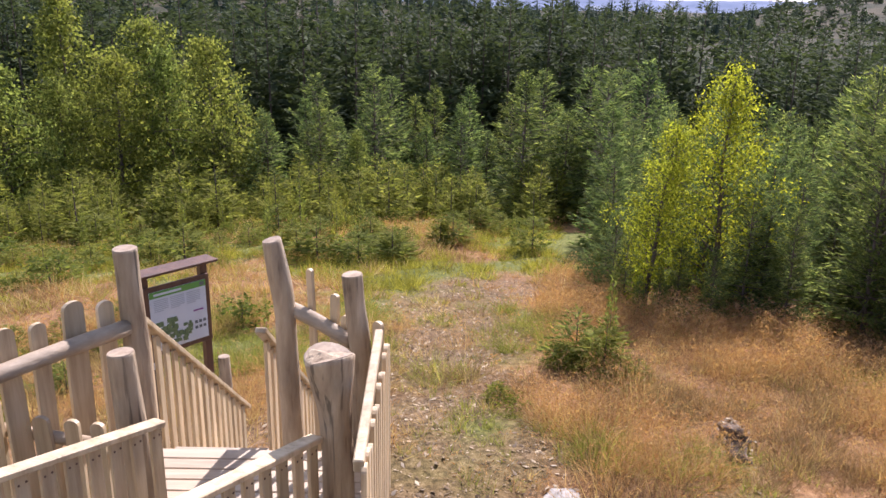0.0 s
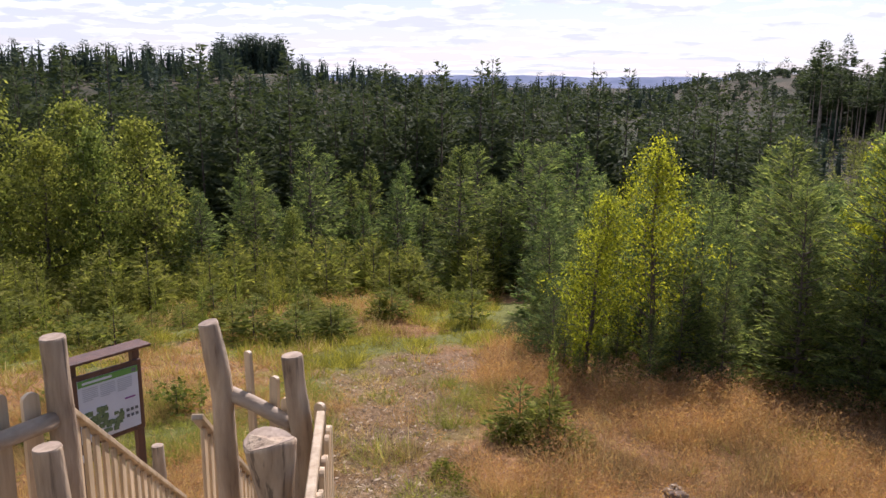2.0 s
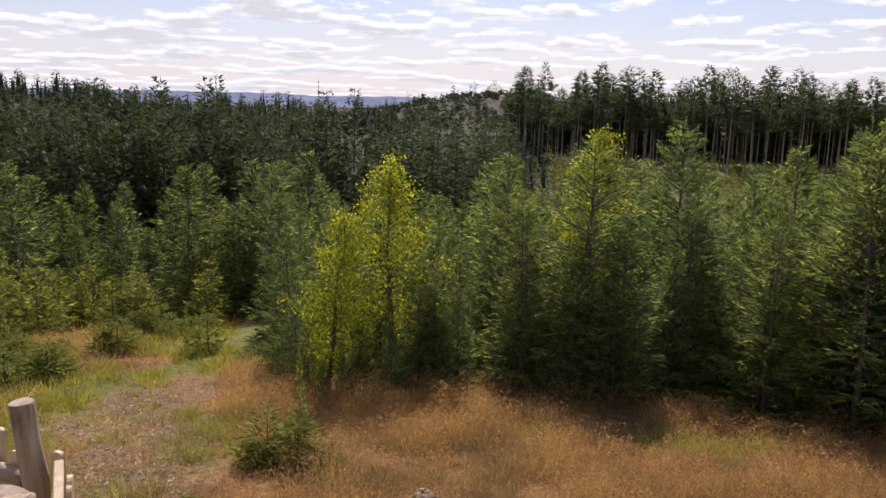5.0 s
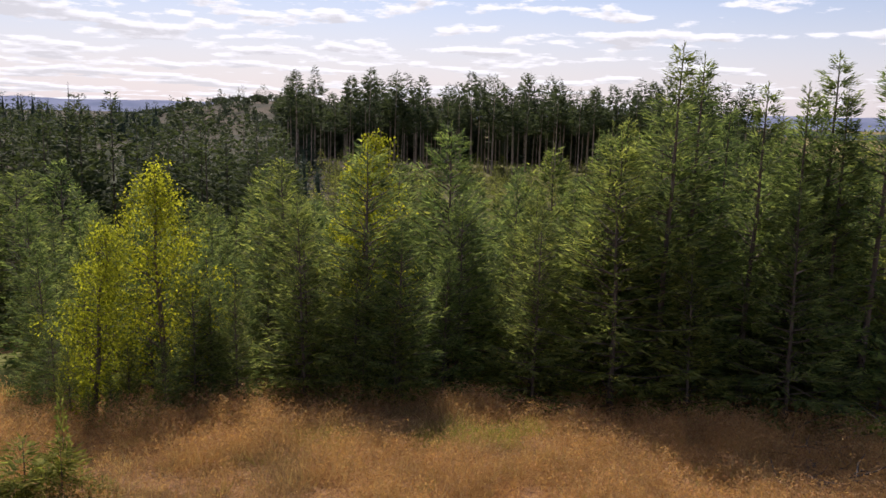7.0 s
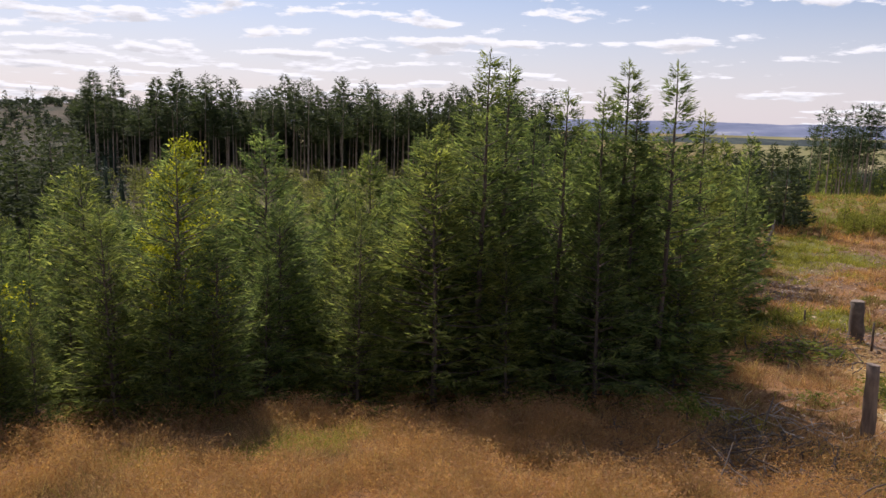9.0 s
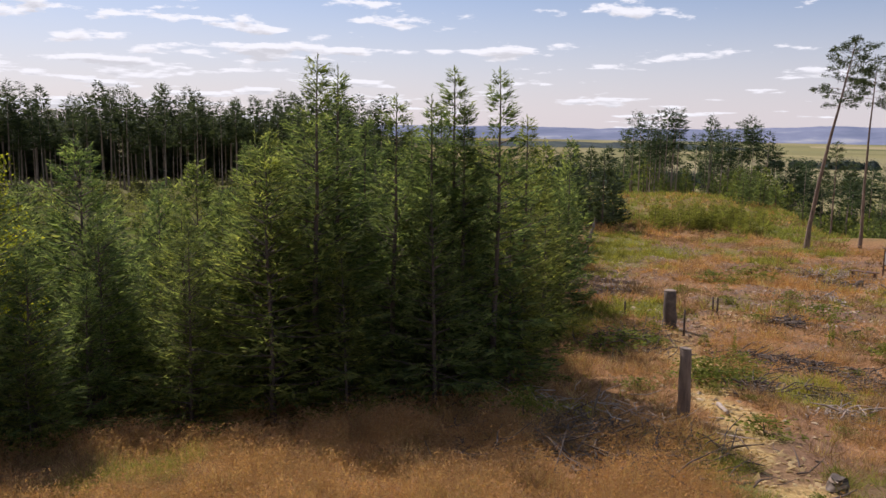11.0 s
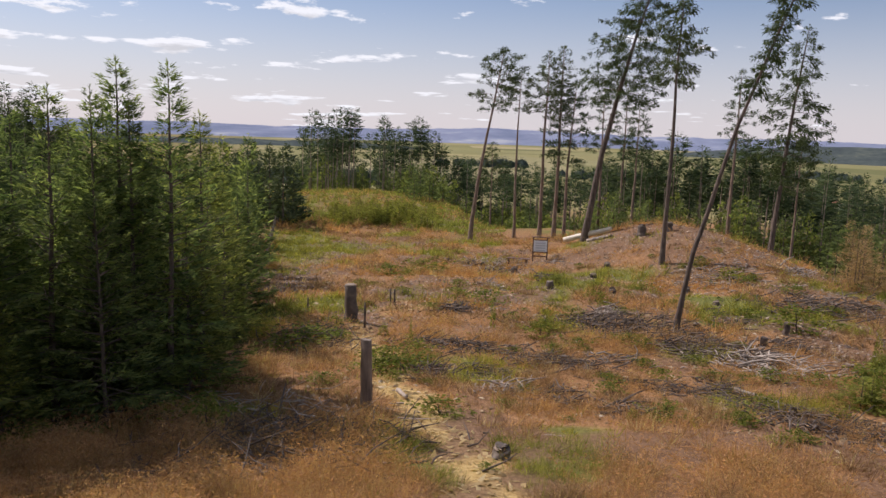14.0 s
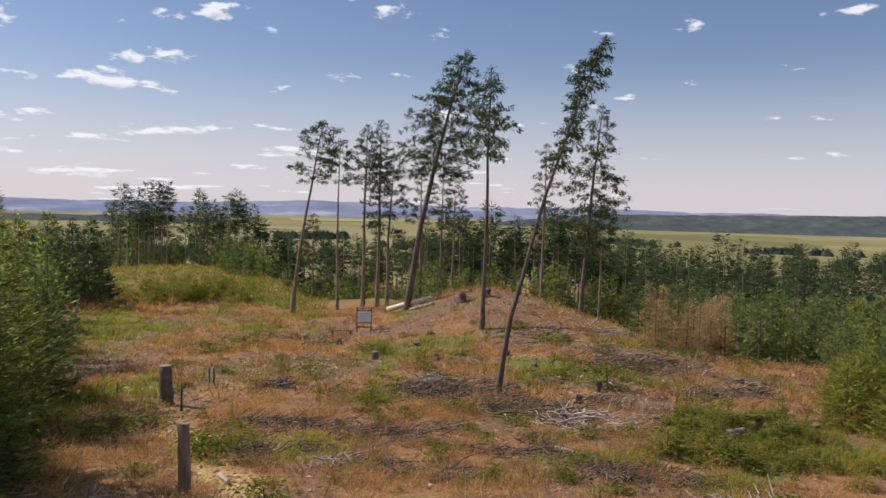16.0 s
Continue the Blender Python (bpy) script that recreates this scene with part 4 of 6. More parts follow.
spots, spots2 = [], []
for _ in range(280):
    a, r = rng.uniform(27, 74), rng.uniform(66, 176) if rng.uniform() < 0.3 else rng.uniform(120, 177)
    x, y = plan(a, r)
    spots.append((x, y, float(land(x, y)) - 0.1, rng.uniform(0.8, 1.15) * (1.2 if r < 95 else 0.9), rng.uniform(0, 6.3), rng.integers(0, 2)))
scatter("valley_spruces", YOUNG, spots, SPRUCE_WOOD, "green young spruces filling the valley before the pines", "forest")
for _ in range(330):
    x, y = plan(rng.uniform(28, 62), rng.uniform(212, 236))
    spots2.append((x, y, float(land(x, y)) - 0.1, rng.uniform(2.0, 2.6), rng.uniform(0, 6.3), rng.integers(0, 2)))
scatter("back_spruce_wood", HILL_SPRUCES, spots2, SPRUCE_HILL, "dark spruces behind the pine stand", "forest")

# the dark block beside the lane, and the bushes before it
block = Stand([tree_proto("spruce", spruce(130 + i, 6.0, 1.5, 0.04, 0.42, 6, 20, 0.42, taper=0.8, core=0.0, wide=0.42, plain=True), SPRUCE_FAR, BARK, "dark green spruce beside the forest lane", "spruce", "lane spruces") for i in range(2)])
for r in np.arange(70, 92, 5.5):
    for a in np.arange(64.5, 76.6 - (r - 70) * 0.02, math.degrees(2.6 / r)):
        x, y = plan(a + rng.uniform(-0.4, 0.4), r + rng.uniform(-1.2, 1.2))
        block.put(int(rng.integers(0, 4)), placed(x, y, rng.uniform(0.95, 1.2), rng.uniform(0, 360)))
block.close()

# ---- village in the plain ----
WALL_PAINT = solid_material("house_render", [(0.3, (0.62, 0.58, 0.5)), (0.7, (0.78, 0.75, 0.68))], 0.8, None, 0.85, 0.1, vary=0.1)
ROOF_TILE = solid_material("red_roof_tiles", [(0.3, (0.22, 0.08, 0.05)), (0.7, (0.36, 0.15, 0.1))], 1.2, None, 0.8, 0.2, vary=0.25)
GLASS_DARK = solid_material("window_glass", [(0.3, (0.02, 0.025, 0.03)), (0.7, (0.05, 0.06, 0.07))], 2.0, None, 0.15, 0)


def house(w, d, h, rise):
    ob = empty("house", Matrix())
    bm = bmesh.new()
    bmesh.ops.create_cube(bm, size=1.0, matrix=Matrix.Translation((0, 0, h / 2)) @ Matrix.Diagonal((w, d, h, 1)))
    part("wall", bm, WALL_PAINT, ob)
    bm = bmesh.new()
    o = 0.5
    vs = [bm.verts.new(p) for p in ((-w / 2 - o, -d / 2 - o, h - 0.2), (w / 2 + o, -d / 2 - o, h - 0.2), (w / 2 + o, d / 2 + o, h - 0.2), (-w / 2 - o, d / 2 + o, h - 0.2), (-w / 2 - o, 0, h + rise), (w / 2 + o, 0, h + rise))]
    for f in ((0, 1, 5, 4), (2, 3, 4, 5), (0, 4, 3), (1, 2, 5), (0, 3, 2, 1)):
        bm.faces.new([vs[i] for i in f])
    part("roof", bm, ROOF_TILE, ob)
    for sx in (-0.3, 0.0, 0.3):
        bm = bmesh.new()
        bmesh.ops.create_cube(bm, size=1.0, matrix=Matrix.Translation((sx * w, -d / 2 - 0.02, h * 0.55)) @ Matrix.Diagonal((1.1, 0.12, 1.3, 1)))
        part("window", bm, GLASS_DARK, ob)
    return tagged(ob, "small village house with pale walls and red roof", "house", "village houses")


first_house = house(12, 8, 5, 3.5)
VILLAGE = [(112.6, 520), (113.4, 505), (114.0, 540), (114.6, 515), (115.2, 550), (115.9, 525), (116.6, 545), (117.2, 560), (118.6, 520), (119.2, 505), (126.5, 330), (127.4, 345), (128.2, 335)]
for i, (a, r) in enumerate(VILLAGE):
    x, y, z = at(a, r)
    m = pose(x, y, z - 0.3, 0, 0, rng.uniform(0, 180)) @ Matrix.Diagonal((rng.uniform(0.4, 0.75), 0.5, rng.uniform(0.45, 0.6), 1))
    if i == 0:
        first_house.matrix_world = m
    else:
        copy_thing(first_house, m)

# the slim mast on the far ridge
x, y, z = at(14.75, 350)
mast = empty("radio_mast", pose(x, y, z))
V, q = tube([(0, 0, 0), (0, 0, 10), (0, 0, 16.2)], [0.24, 0.15, 0.06], 8)
child("tower", mesh_of("tower", V, q, BARK, True), mast)
for zz in (11.5, 13.5, 15.2):
    V, q = tube([(-0.4, 0, zz), (0, 0, zz), (0.4, 0, zz)], [0.08, 0.08, 0.08], 6)
    child("antenna", mesh_of("antenna", V, q, BARK, True), mast)
tagged(mast, "slim radio mast on the far wooded ridge", "mast")


# ---- the lone trees on the clearing ----
def lone_tree(name, a, r, height, shapes_args, leaf, label, wood=PINE_BARK):
    (stem, *limbs), (cv, cf) = open_crown(h=height, split=True, **shapes_args)
    ob = empty(name, Matrix())
    trunk = child("trunk", mesh_of("trunk", *stem, wood, True), ob)
    for V, q in limbs:
        child("limb", mesh_of("limb", V, q, wood, True), trunk)
    child("crown", mesh_of("crown", cv, cf, leaf), ob)
    tagged(ob, label, name, "lone trees")
    x, y, z = at(a, r)
    # the lean is to the right as seen from the tower
    ob.matrix_world = pose(x, y, z - 0.1, 0, 0, -a)
    return ob


UMBEL = ((0, 0.5), (0.25, 0.9), (0.6, 1.0), (0.85, 0.6), (1, 0.2))
SPIRE = ((0, 0.8), (0.3, 1.0), (0.6, 0.7), (1, 0.12))
PINE_CROWN = dict(limbs=36, profile=UMBEL, spray=0.22, tuft=0.32, per_tuft=34, step=0.22, rise=0.35, droop=0.15, hang=0.0, start=0.35)
lone_tree("pine", 88.7, 64.0, 15.2, dict(PINE_CROWN, seed=401, rad=2.2, bole=0.68, lean=(0.14, 0)), PINE_LONE, "tall bare-stemmed pine leaning over the clearing")
lone_tree("pine", 91.8, 65.5, 13.4, dict(PINE_CROWN, seed=402, rad=1.7, bole=0.76, limbs=22, lean=(0.02, 0), trunk=0.0085), PINE_LONE, "slim bare-stemmed pine with a small crown")
lone_tree("pine", 93.6, 66.0, 15.0, dict(PINE_CROWN, seed=403, rad=1.8, bole=0.66, limbs=40, profile=SPIRE, lean=(0.0, 0)), PINE_LONE, "straight bare-stemmed pine with a narrow crown")
lone_tree("pine", 94.6, 66.0, 15.4, dict(PINE_CROWN, seed=404, rad=1.5, bole=0.6, limbs=44, profile=SPIRE, lean=(0.01, 0)), PINE_LONE, "straight pine with a long narrow crown")
lone_tree("pine", 95.3, 66.0, 12.6, dict(PINE_CROWN, seed=405, rad=2.3, bole=0.46, limbs=48, profile=SPIRE, lean=(0.03, 0)), PINE_LONE, "shorter pine with a broad dark crown")
LARCH_CROWN = dict(profile=SPIRE, spray=0.22, tuft=0.28, per_tuft=30, step=0.17, rise=0.25, droop=0.35, hang=0.55, start=0.2)
lone_tree("larch", 96.75, 57.0, 18.6, dict(LARCH_CROWN, seed=406, rad=3.7, bole=0.52, limbs=62, trunk=0.0125, lean=(0.205, 0)), LARCH, "big leaning larch with hanging feathery boughs", BARK)
lone_tree("larch", 102.2, 46.5, 15.3, dict(LARCH_CROWN, seed=407, rad=1.75, bole=0.66, limbs=36, rise=0.4, trunk=0.0085, lean=(0.005, 0)), LARCH, "slender straight larch with a short crown", BARK)
lone_tree("larch", 103.5, 31.9, 14.3, dict(LARCH_CROWN, seed=408, rad=0.72, bole=0.64, limbs=64, profile=((0, 0.9), (0.15, 0.5), (0.3, 0.95), (0.42, 0.35), (0.6, 0.9), (0.8, 1.0), (1, 0.4)), tuft=0.2, spray=0.17, step=0.14, trunk=0.0068, lean=(0.268, 0)), LARCH, "thin strongly leaning larch with tufted top", BARK)
lone_tree("spruce", 109.1, 50.8, 13.2, dict(LARCH_CROWN, seed=409, rad=2.3, bole=0.34, limbs=48, rise=0.1, droop=0.3, trunk=0.0105, lean=(0.085, 0)), LARCH, "open spruce with drooping separate boughs", BARK)
for a, r, h, sd in ((97.6, 80, 14, 421), (99.0, 84, 15, 422), (99.9, 82, 13, 423), (106.3, 76, 15, 424), (90.0, 92, 11, 425), (110.3, 62, 9.5, 426)):
    lone_tree("pine", a, r, h, dict(PINE_CROWN, seed=sd, rad=1.8, bole=0.55, limbs=30, profile=SPIRE, lean=(0.01, 0)), PINE_LONE, "slender pine standing behind the mound")


# ---- things on the clear-cut ----
def bent_log(a, b, r0, r1, rings=8, sides=12, sag=0.0, rough=0.06, seed=0, flare=1.0):
    """Verts and faces of a closed round log from a to b."""
    rg = np.random.default_rng(seed)
    a, b = np.asarray(a, float), np.asarray(b, float)
    t = np.linspace(0, 1, rings)[:, None]
    P = a + (b - a) * t
    P[:, 2] += sag * np.sin(np.pi * t[:, 0])
    P[1:-1] += rg.normal(0, rough * r0, (rings - 2, 3))
    rad = r0 + (r1 - r0) * t[:, 0]
    rad[0] *= flare
    V, q = tube(P, rad, sides)
    V = V + rg.normal(0, r0 * rough * 0.35, V.shape)
    faces = [tuple(f) for f in q] + [tuple(range(sides))[::-1], tuple(range((rings - 1) * sides, rings * sides))]
    return V, faces


def poly_mesh(name, V, faces, material, smooth_sides=True):
    me = bpy.data.meshes.new(name)
    me.from_pydata([tuple(map(float, v)) for v in V], [], [tuple(map(int, f)) for f in faces])
    me.materials.append(material)
    if smooth_sides:
        for p in me.polygons:
            p.use_smooth = len(p.vertices) == 4
    me.update()
    return me


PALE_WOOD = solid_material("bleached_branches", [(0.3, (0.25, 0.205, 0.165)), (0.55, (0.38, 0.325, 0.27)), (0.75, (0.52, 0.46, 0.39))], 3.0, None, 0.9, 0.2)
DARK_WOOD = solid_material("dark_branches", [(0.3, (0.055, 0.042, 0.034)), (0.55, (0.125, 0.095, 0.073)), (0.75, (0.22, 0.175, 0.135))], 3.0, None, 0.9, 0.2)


OLD_CUT = solid_material("weathered_cut", [(0.3, (0.15, 0.115, 0.085)), (0.6, (0.27, 0.215, 0.165))], 12.0, None, 0.9, 0.3)


def stump(a, r, height, rad, label, tilt=0.0, seed=0, mat=DARK_WOOD):
    x, y, z = at(a, r)
    ob = empty("tree_stump", pose(x, y, z - 0.08, 0, tilt, seed * 40))
    V, f = bent_log((0, 0, 0), (0, 0, height), rad, rad * 0.86, 7, 14, 0, 0.09, seed, 1.3)
    child("trunk", poly_mesh("trunk", V, f, mat), ob)
    V, f = bent_log((0, 0, height - 0.01), (0, 0, height + 0.02), rad * 0.84, rad * 0.8, 3, 14, 0, 0.02, seed)
    child("cut_face", poly_mesh("cut_face", V, f, OLD_CUT), ob, "grey weathered sawn face")
    return tagged(ob, label, "stump", "stumps")


stump(81.8, 18.3, 1.75, 0.15, "tall grey-brown tree stump beside the path", 3, 1, PINE_BARK)
stump(80.4, 30.8, 1.5, 0.26, "tall dark tree stump beside the path", 2, 2)
stump(92.1, 14.4, 0.28, 0.18, "low grey tree stump at the path", 5, 3, DEAD_WOOD)
for k, (a, r, h, rad) in enumerate(((94.6, 39.8, 0.55, 0.28), (100.7, 52.6, 0.85, 0.4), (102.5, 52.5, 0.7, 0.33), (87.1, 51, 0.35, 0.3), (124.6, 29.8, 0.4, 0.25), (114.6, 29.5, 0.3, 0.22), (109.3, 31.4, 0.5, 0.2), (104.9, 33.3, 0.3, 0.22), (97.6, 44, 0.35, 0.3), (99, 39, 0.3, 0.28), (86.2, 29, 0.25, 0.25), (104, 41, 0.35, 0.26), (98.5, 47, 0.3, 0.3), (106, 38, 0.3, 0.24), (92.0, 47.0, 0.4, 0.3), (110.6, 34, 0.7, 0.18))):
    stump(a, r, h * 0.8, rad * 0.72, "weathered tree stump in the dry grass", 0, 10 + k)

for a, r, h in ((81.4, 29.5, 1.0), (83.2, 33.7, 0.8), (83.5, 33.9, 0.75), (77.3, 32.8, 0.6)):
    x, y, z = at(a, r)
    V, f = bent_log((0, 0, 0), (0.02, 0.01, h), 0.045, 0.035, 4, 8)
    ob = tagged(new("stake", poly_mesh("stake", V, f, BARK)), "thin brown wooden stake in the grass", "stake", "stakes")
    ob.matrix_world = pose(x, y, z - 0.05)

# the wire-fence posts along the wood
for i in range(9):
    x, y, z = at(74.35 + i * 0.09, 50 + i * 3.0)
    V, f = bent_log((0, 0, 0), (0, 0, 1.1), 0.06, 0.05, 3, 8, seed=i)
    ob = tagged(new("fence_post", poly_mesh("fence_post", V, f, DEAD_WOOD)), "grey wooden fence post along the wood", "post", "fence posts")
    ob.matrix_world = pose(x, y, z - 0.05)


def lying_log(a0, r0, a1, r1, rad, material, label, lift=0.0, seed=0, name="log"):
    A, B = np.array(at(a0, r0)), np.array(at(a1, r1))
    A[2] += rad * 0.8 + lift
    B[2] += rad * 0.8 + lift
    V, f = bent_log(A, B, rad, rad * 0.75, 8, 12, 0, 0.12, seed)
    return tagged(new(name, poly_mesh(name, V, f, material)), label, "log", "logs")


PEELED = solid_material("peeled_pale_log", [(0.3, (0.5, 0.44, 0.34)), (0.7, (0.72, 0.66, 0.55))], 3.0, (1, 1, 1), 0.7, 0.2)
lying_log(95.4, 57.6, 98.6, 56.4, 0.2, PEELED, "long pale peeled log lying on the mound", 0.1, 1)
lying_log(97.0, 55.8, 98.7, 54.8, 0.13, DEAD_WOOD, "grey log lying on the mound", 0, 2)
lying_log(84.0, 20.0, 84.7, 19.3, 0.06, PALE_WOOD, "short pale broken branch by the path", 0.03, 3)
lying_log(119.3, 26.4, 120.4, 27.4, 0.13, DEAD_WOOD, "grey broken log among the bushes", 0.25, 4)
lying_log(107.5, 24.0, 111.5, 22.2, 0.05, DEAD_WOOD, "thin grey fallen branch on the slope", 0.05, 5)


ROT = solid_material("rotten_wood", [(0.3, (0.07, 0.045, 0.03)), (0.5, (0.17, 0.115, 0.075)), (0.72, (0.32, 0.24, 0.165))], 14.0, None, 0.95, 0.8)
FLAKES = leaf_material("bark_flakes", (0.1, 0.065, 0.042), (0.27, 0.19, 0.125), (0.55, 0.46, 0.35), 0.0, 0.9, 0.0)


def mossy_rotten_log():
    """The rotten log end by the tower: a split trunk with shelf fungi and bark scales."""
    x, y, z = at(22.3, 9.5)
    ob = empty("rotten_log", pose(x, y, z - 0.03, 0, 0, -14))
    V, f = bent_log((0.12, -0.75, -0.05), (0.0, 0.45, 0.1), 0.12, 0.11, 12, 14, 0.02, 0.45, 9)
    child("trunk", poly_mesh("trunk", V, f, ROT), ob)
    rg = np.random.default_rng(9)
    n = 520
    s = rg.uniform(-0.1, 1.0, n)
    across = rg.normal(0, 0.13, n) * (1.3 - 0.6 * s)
    base = np.stack([across + 0.1 * (1 - s), -0.75 + s * 1.15, 0.07 + s * 0.13 + rg.uniform(0, 0.03, n) - np.abs(across) * 0.5], -1)
    d = unit(rg.normal(0, 1, (n, 3)) * np.array([1, 1, 0.35]) + np.array([0, 0.3, 0.0]))
    V, q = sprays(base, d, unit(np.cross(d, rg.normal(0, 0.3, (n, 3)) + np.array([0, 0, 1.0]))), rg.uniform(0.03, 0.09, n), rg.uniform(0.02, 0.05, n))
    tagged(child("bark_litter", mesh_of("bark_litter", V, q, FLAKES), ob), "pale and brown flakes of rotten bark", kind="stuff")
    for i in range(5):
        a = np.array([rg.uniform(-0.08, 0.08), 0.38, 0.1 + rg.uniform(-0.05, 0.07)])
        V, q = tube([a, a + (rg.uniform(-0.03, 0.03), 0.07, 0.0), a + (rg.uniform(-0.05, 0.05), 0.13, -0.01)], [0.035, 0.026, 0.008], 5)
        child("splinter", mesh_of("splinter", V, q, ROT), ob)
    tagged(ob, "rotten split log with pale bark scales in red grass", "log")


mossy_rotten_log()


def brush_pile(a, r, long, wide, n, turn, label, mat=DEAD_WOOD, seed=0, thick=0.014, stick=0.9):
    """Heap of cut branches lying along one way."""
    rg = np.random.default_rng(seed)
    x, y, z = at(a, r)
    c, s = math.cos(radians(turn)), math.sin(radians(turn))
    pieces = []
    for _ in range(n):
        u, v = rg.normal(0, long * 0.25), rg.normal(0, wide * 0.55)
        px_, py_ = x + c * u - s * v, y + s * u + c * v
        hgt = 0.02 + rg.uniform(0, 0.22) * math.exp(-((u / long) ** 2 + (v / wide) ** 2) * 3)
        ang = radians(turn) + rg.normal(0, 1.2)
        ln = stick * rg.uniform(0.15, 0.85)
        d = np.array([math.cos(ang), math.sin(ang), rg.normal(0.05, 0.22)]) * ln
        p = np.array([px_, py_, float(land(px_, py_)) + hgt])
        mid = p + d * 0.5 + rg.normal(0, 0.05, 3)
        w = thick * rg.uniform(0.5, 1.6)
        pieces.append(tube([p, mid, p + d], [w, w * 0.8, w * 0.35], 4))
    V, q = joined(pieces)
    return tagged(new("brush_pile", mesh_of("brush_pile", V, q, mat)), label, "brush pile", "brush piles", "stuff")


# the first two heaps take the dark wood colour to stand for shade
brush_pile(74.5, 15.4, 5.0, 2.2, 420, -15, "cut branches heaped by the wood, coloured dark for its shade", DARK_WOOD, 1, 0.016, 1.2)
brush_pile(80.5, 14.6, 4.0, 1.6, 220, -40, "cut branches heaped beside the straw path, coloured dark for shade", DARK_WOOD, 2, 0.015, 1.1)
brush_pile(76.0, 17.6, 5.0, 3.0, 90, 20, "long bleached sticks scattered below the spruces", PALE_WOOD, 3, 0.014, 1.3)
brush_pile(88.3, 26.6, 5.0, 1.0, 300, -95, "dark low heap of cut branches in the grass", DARK_WOOD, 4, 0.018)
brush_pile(94.6, 25.0, 3.6, 1.0, 260, -110, "dark low heap of cut branches in the grass", DARK_WOOD, 5, 0.018)
brush_pile(99.2, 31.6, 6.5, 2.0, 560, -100, "broad heap of grey cut branches on the slope", DARK_WOOD, 6, 0.024, 1.2)
brush_pile(105.2, 29.4, 7.0, 1.9, 520, -118, "broad heap of grey cut branches on the slope", DARK_WOOD, 7, 0.022, 1.2)
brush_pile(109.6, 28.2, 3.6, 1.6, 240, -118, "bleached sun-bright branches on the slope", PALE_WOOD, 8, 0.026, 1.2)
brush_pile(114.0, 21.0, 4.2, 0.9, 460, -118, "dark heap of fine brushwood on the slope", DARK_WOOD, 9, 0.014)
brush_pile(104.6, 22.8, 5.0, 0.7, 220, -112, "thin dark line of brushwood in the grass", DARK_WOOD, 10, 0.014)
brush_pile(112.6, 39.5, 8.0, 1.8, 420, -70, "dark brushwood strewn on the flank of the mound", DARK_WOOD, 11, 0.026, 1.3)
brush_pile(91.0, 50.5, 7.0, 2.2, 220, -95, "grey sticks strewn before the sign", DEAD_WOOD, 12, 0.03, 1.2)
brush_pile(105.5, 44.0, 7.0, 2.6, 300, -80, "grey sticks strewn on the mound", DEAD_WOOD, 13, 0.028, 1.2)
brush_pile(118.5, 35.5, 5.0, 1.2, 160, -75, "dark sticks strewn on the flank of the mound", DARK_WOOD, 14, 0.022, 1.2)
brush_pile(77.5, 28.0, 4.5, 2.0, 260, 0, "dark brushwood in the shade beside the tall stump", DARK_WOOD, 15, 0.018, 1.1)

for k in range(26):
    a, r = rng.uniform(82, 124), rng.uniform(19, 50)
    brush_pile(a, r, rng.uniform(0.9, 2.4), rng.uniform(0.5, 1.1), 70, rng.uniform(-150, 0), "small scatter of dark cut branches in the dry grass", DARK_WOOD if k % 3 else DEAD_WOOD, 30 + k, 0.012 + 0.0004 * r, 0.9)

# ---- bushes and young trees ----
SAPLINGS = [spruce(500 + i, 1.5, (0.66, 0.55, 0.78)[i], 0.02, 0.19, 6, 22, 0.17, core=0.0, wide=0.36, low=0.05, trunk=0.012, plain=True) for i in range(3)]
sapling = Stand([tree_proto("young_spruce", q, SPRUCE_YOUNG, BARK, "small bright green young spruce in the clearing", "spruce", "young spruces") for q in SAPLINGS])
far_saplings = []
bush = Stand([tree_proto("bush", broadleaf(520 + i, 1.0, 0.75, 0.02, 12, 340, 0.11, low=0.3, plain=True), HERB, BARK, "low leafy green bush in the clearing", "bush", "low bushes") for i in range(3)])


def sapling_at(a, r, h, k=0, wide=1.0):
    x, y = plan(a, r)
    if r > 30:
        far_saplings.append((x, y, float(land(x, y)) - 0.02, h / 1.5 * wide**0.5, a * 53 + r * 31, k))
        return
    sapling.put(k, placed(x, y, h / 1.5, a * 53 + r * 31, 0.02) @ Matrix.Diagonal((wide, wide, 1, 1)))


def bush_at(a, r, h, k=0, wide=1.0):
    x, y = plan(a, r)
    bush.put(k, placed(x, y, h, a * 53 + r * 31, 0.03) @ Matrix.Diagonal((wide, wide, 1, 1)))


for a, r, h, k, w in ((12.7, 11.6, 1.75, 1, 0.24), (12.5, 11.5, 0.95, 0, 1.35), (10.3, 11.9, 0.95, 2, 1.3), (11.3, 11.7, 0.9, 0, 1.3), (13.7, 11.3, 0.75, 2, 1.4), (15.0, 11.4, 0.6, 2, 1.4), (11.5, 11.2, 0.6, 1, 1.6), (12.6, 11.0, 0.5, 2, 1.6), (9.6, 11.8, 0.7, 0, 1.5), (6.6, 24.0, 2.1, 0, 0.9), (5.2, 24.6, 1.2, 1, 1.0), (4.5, 10.1, 0.45, 2, 1.3), (40.0, 13.2, 0.42, 2, 1.5), (101.2, 18.6, 0.5, 0, 1.0), (90.7, 30, 1.4, 1, 0.9), (83.6, 21.5, 0.55, 2, 1.2), (-14.5, 14.6, 0.8, 2, 1.0), (-13.2, 14.2, 0.7, 1, 1.0), (107.8, 20.5, 0.4, 0, 1.0), (112.0, 19.0, 0.4, 1, 1.0), (84.8, 27, 0.8, 1, 1), (82.8, 28.2, 0.7, 0, 1)):
    sapling_at(a, r, h, k, w)
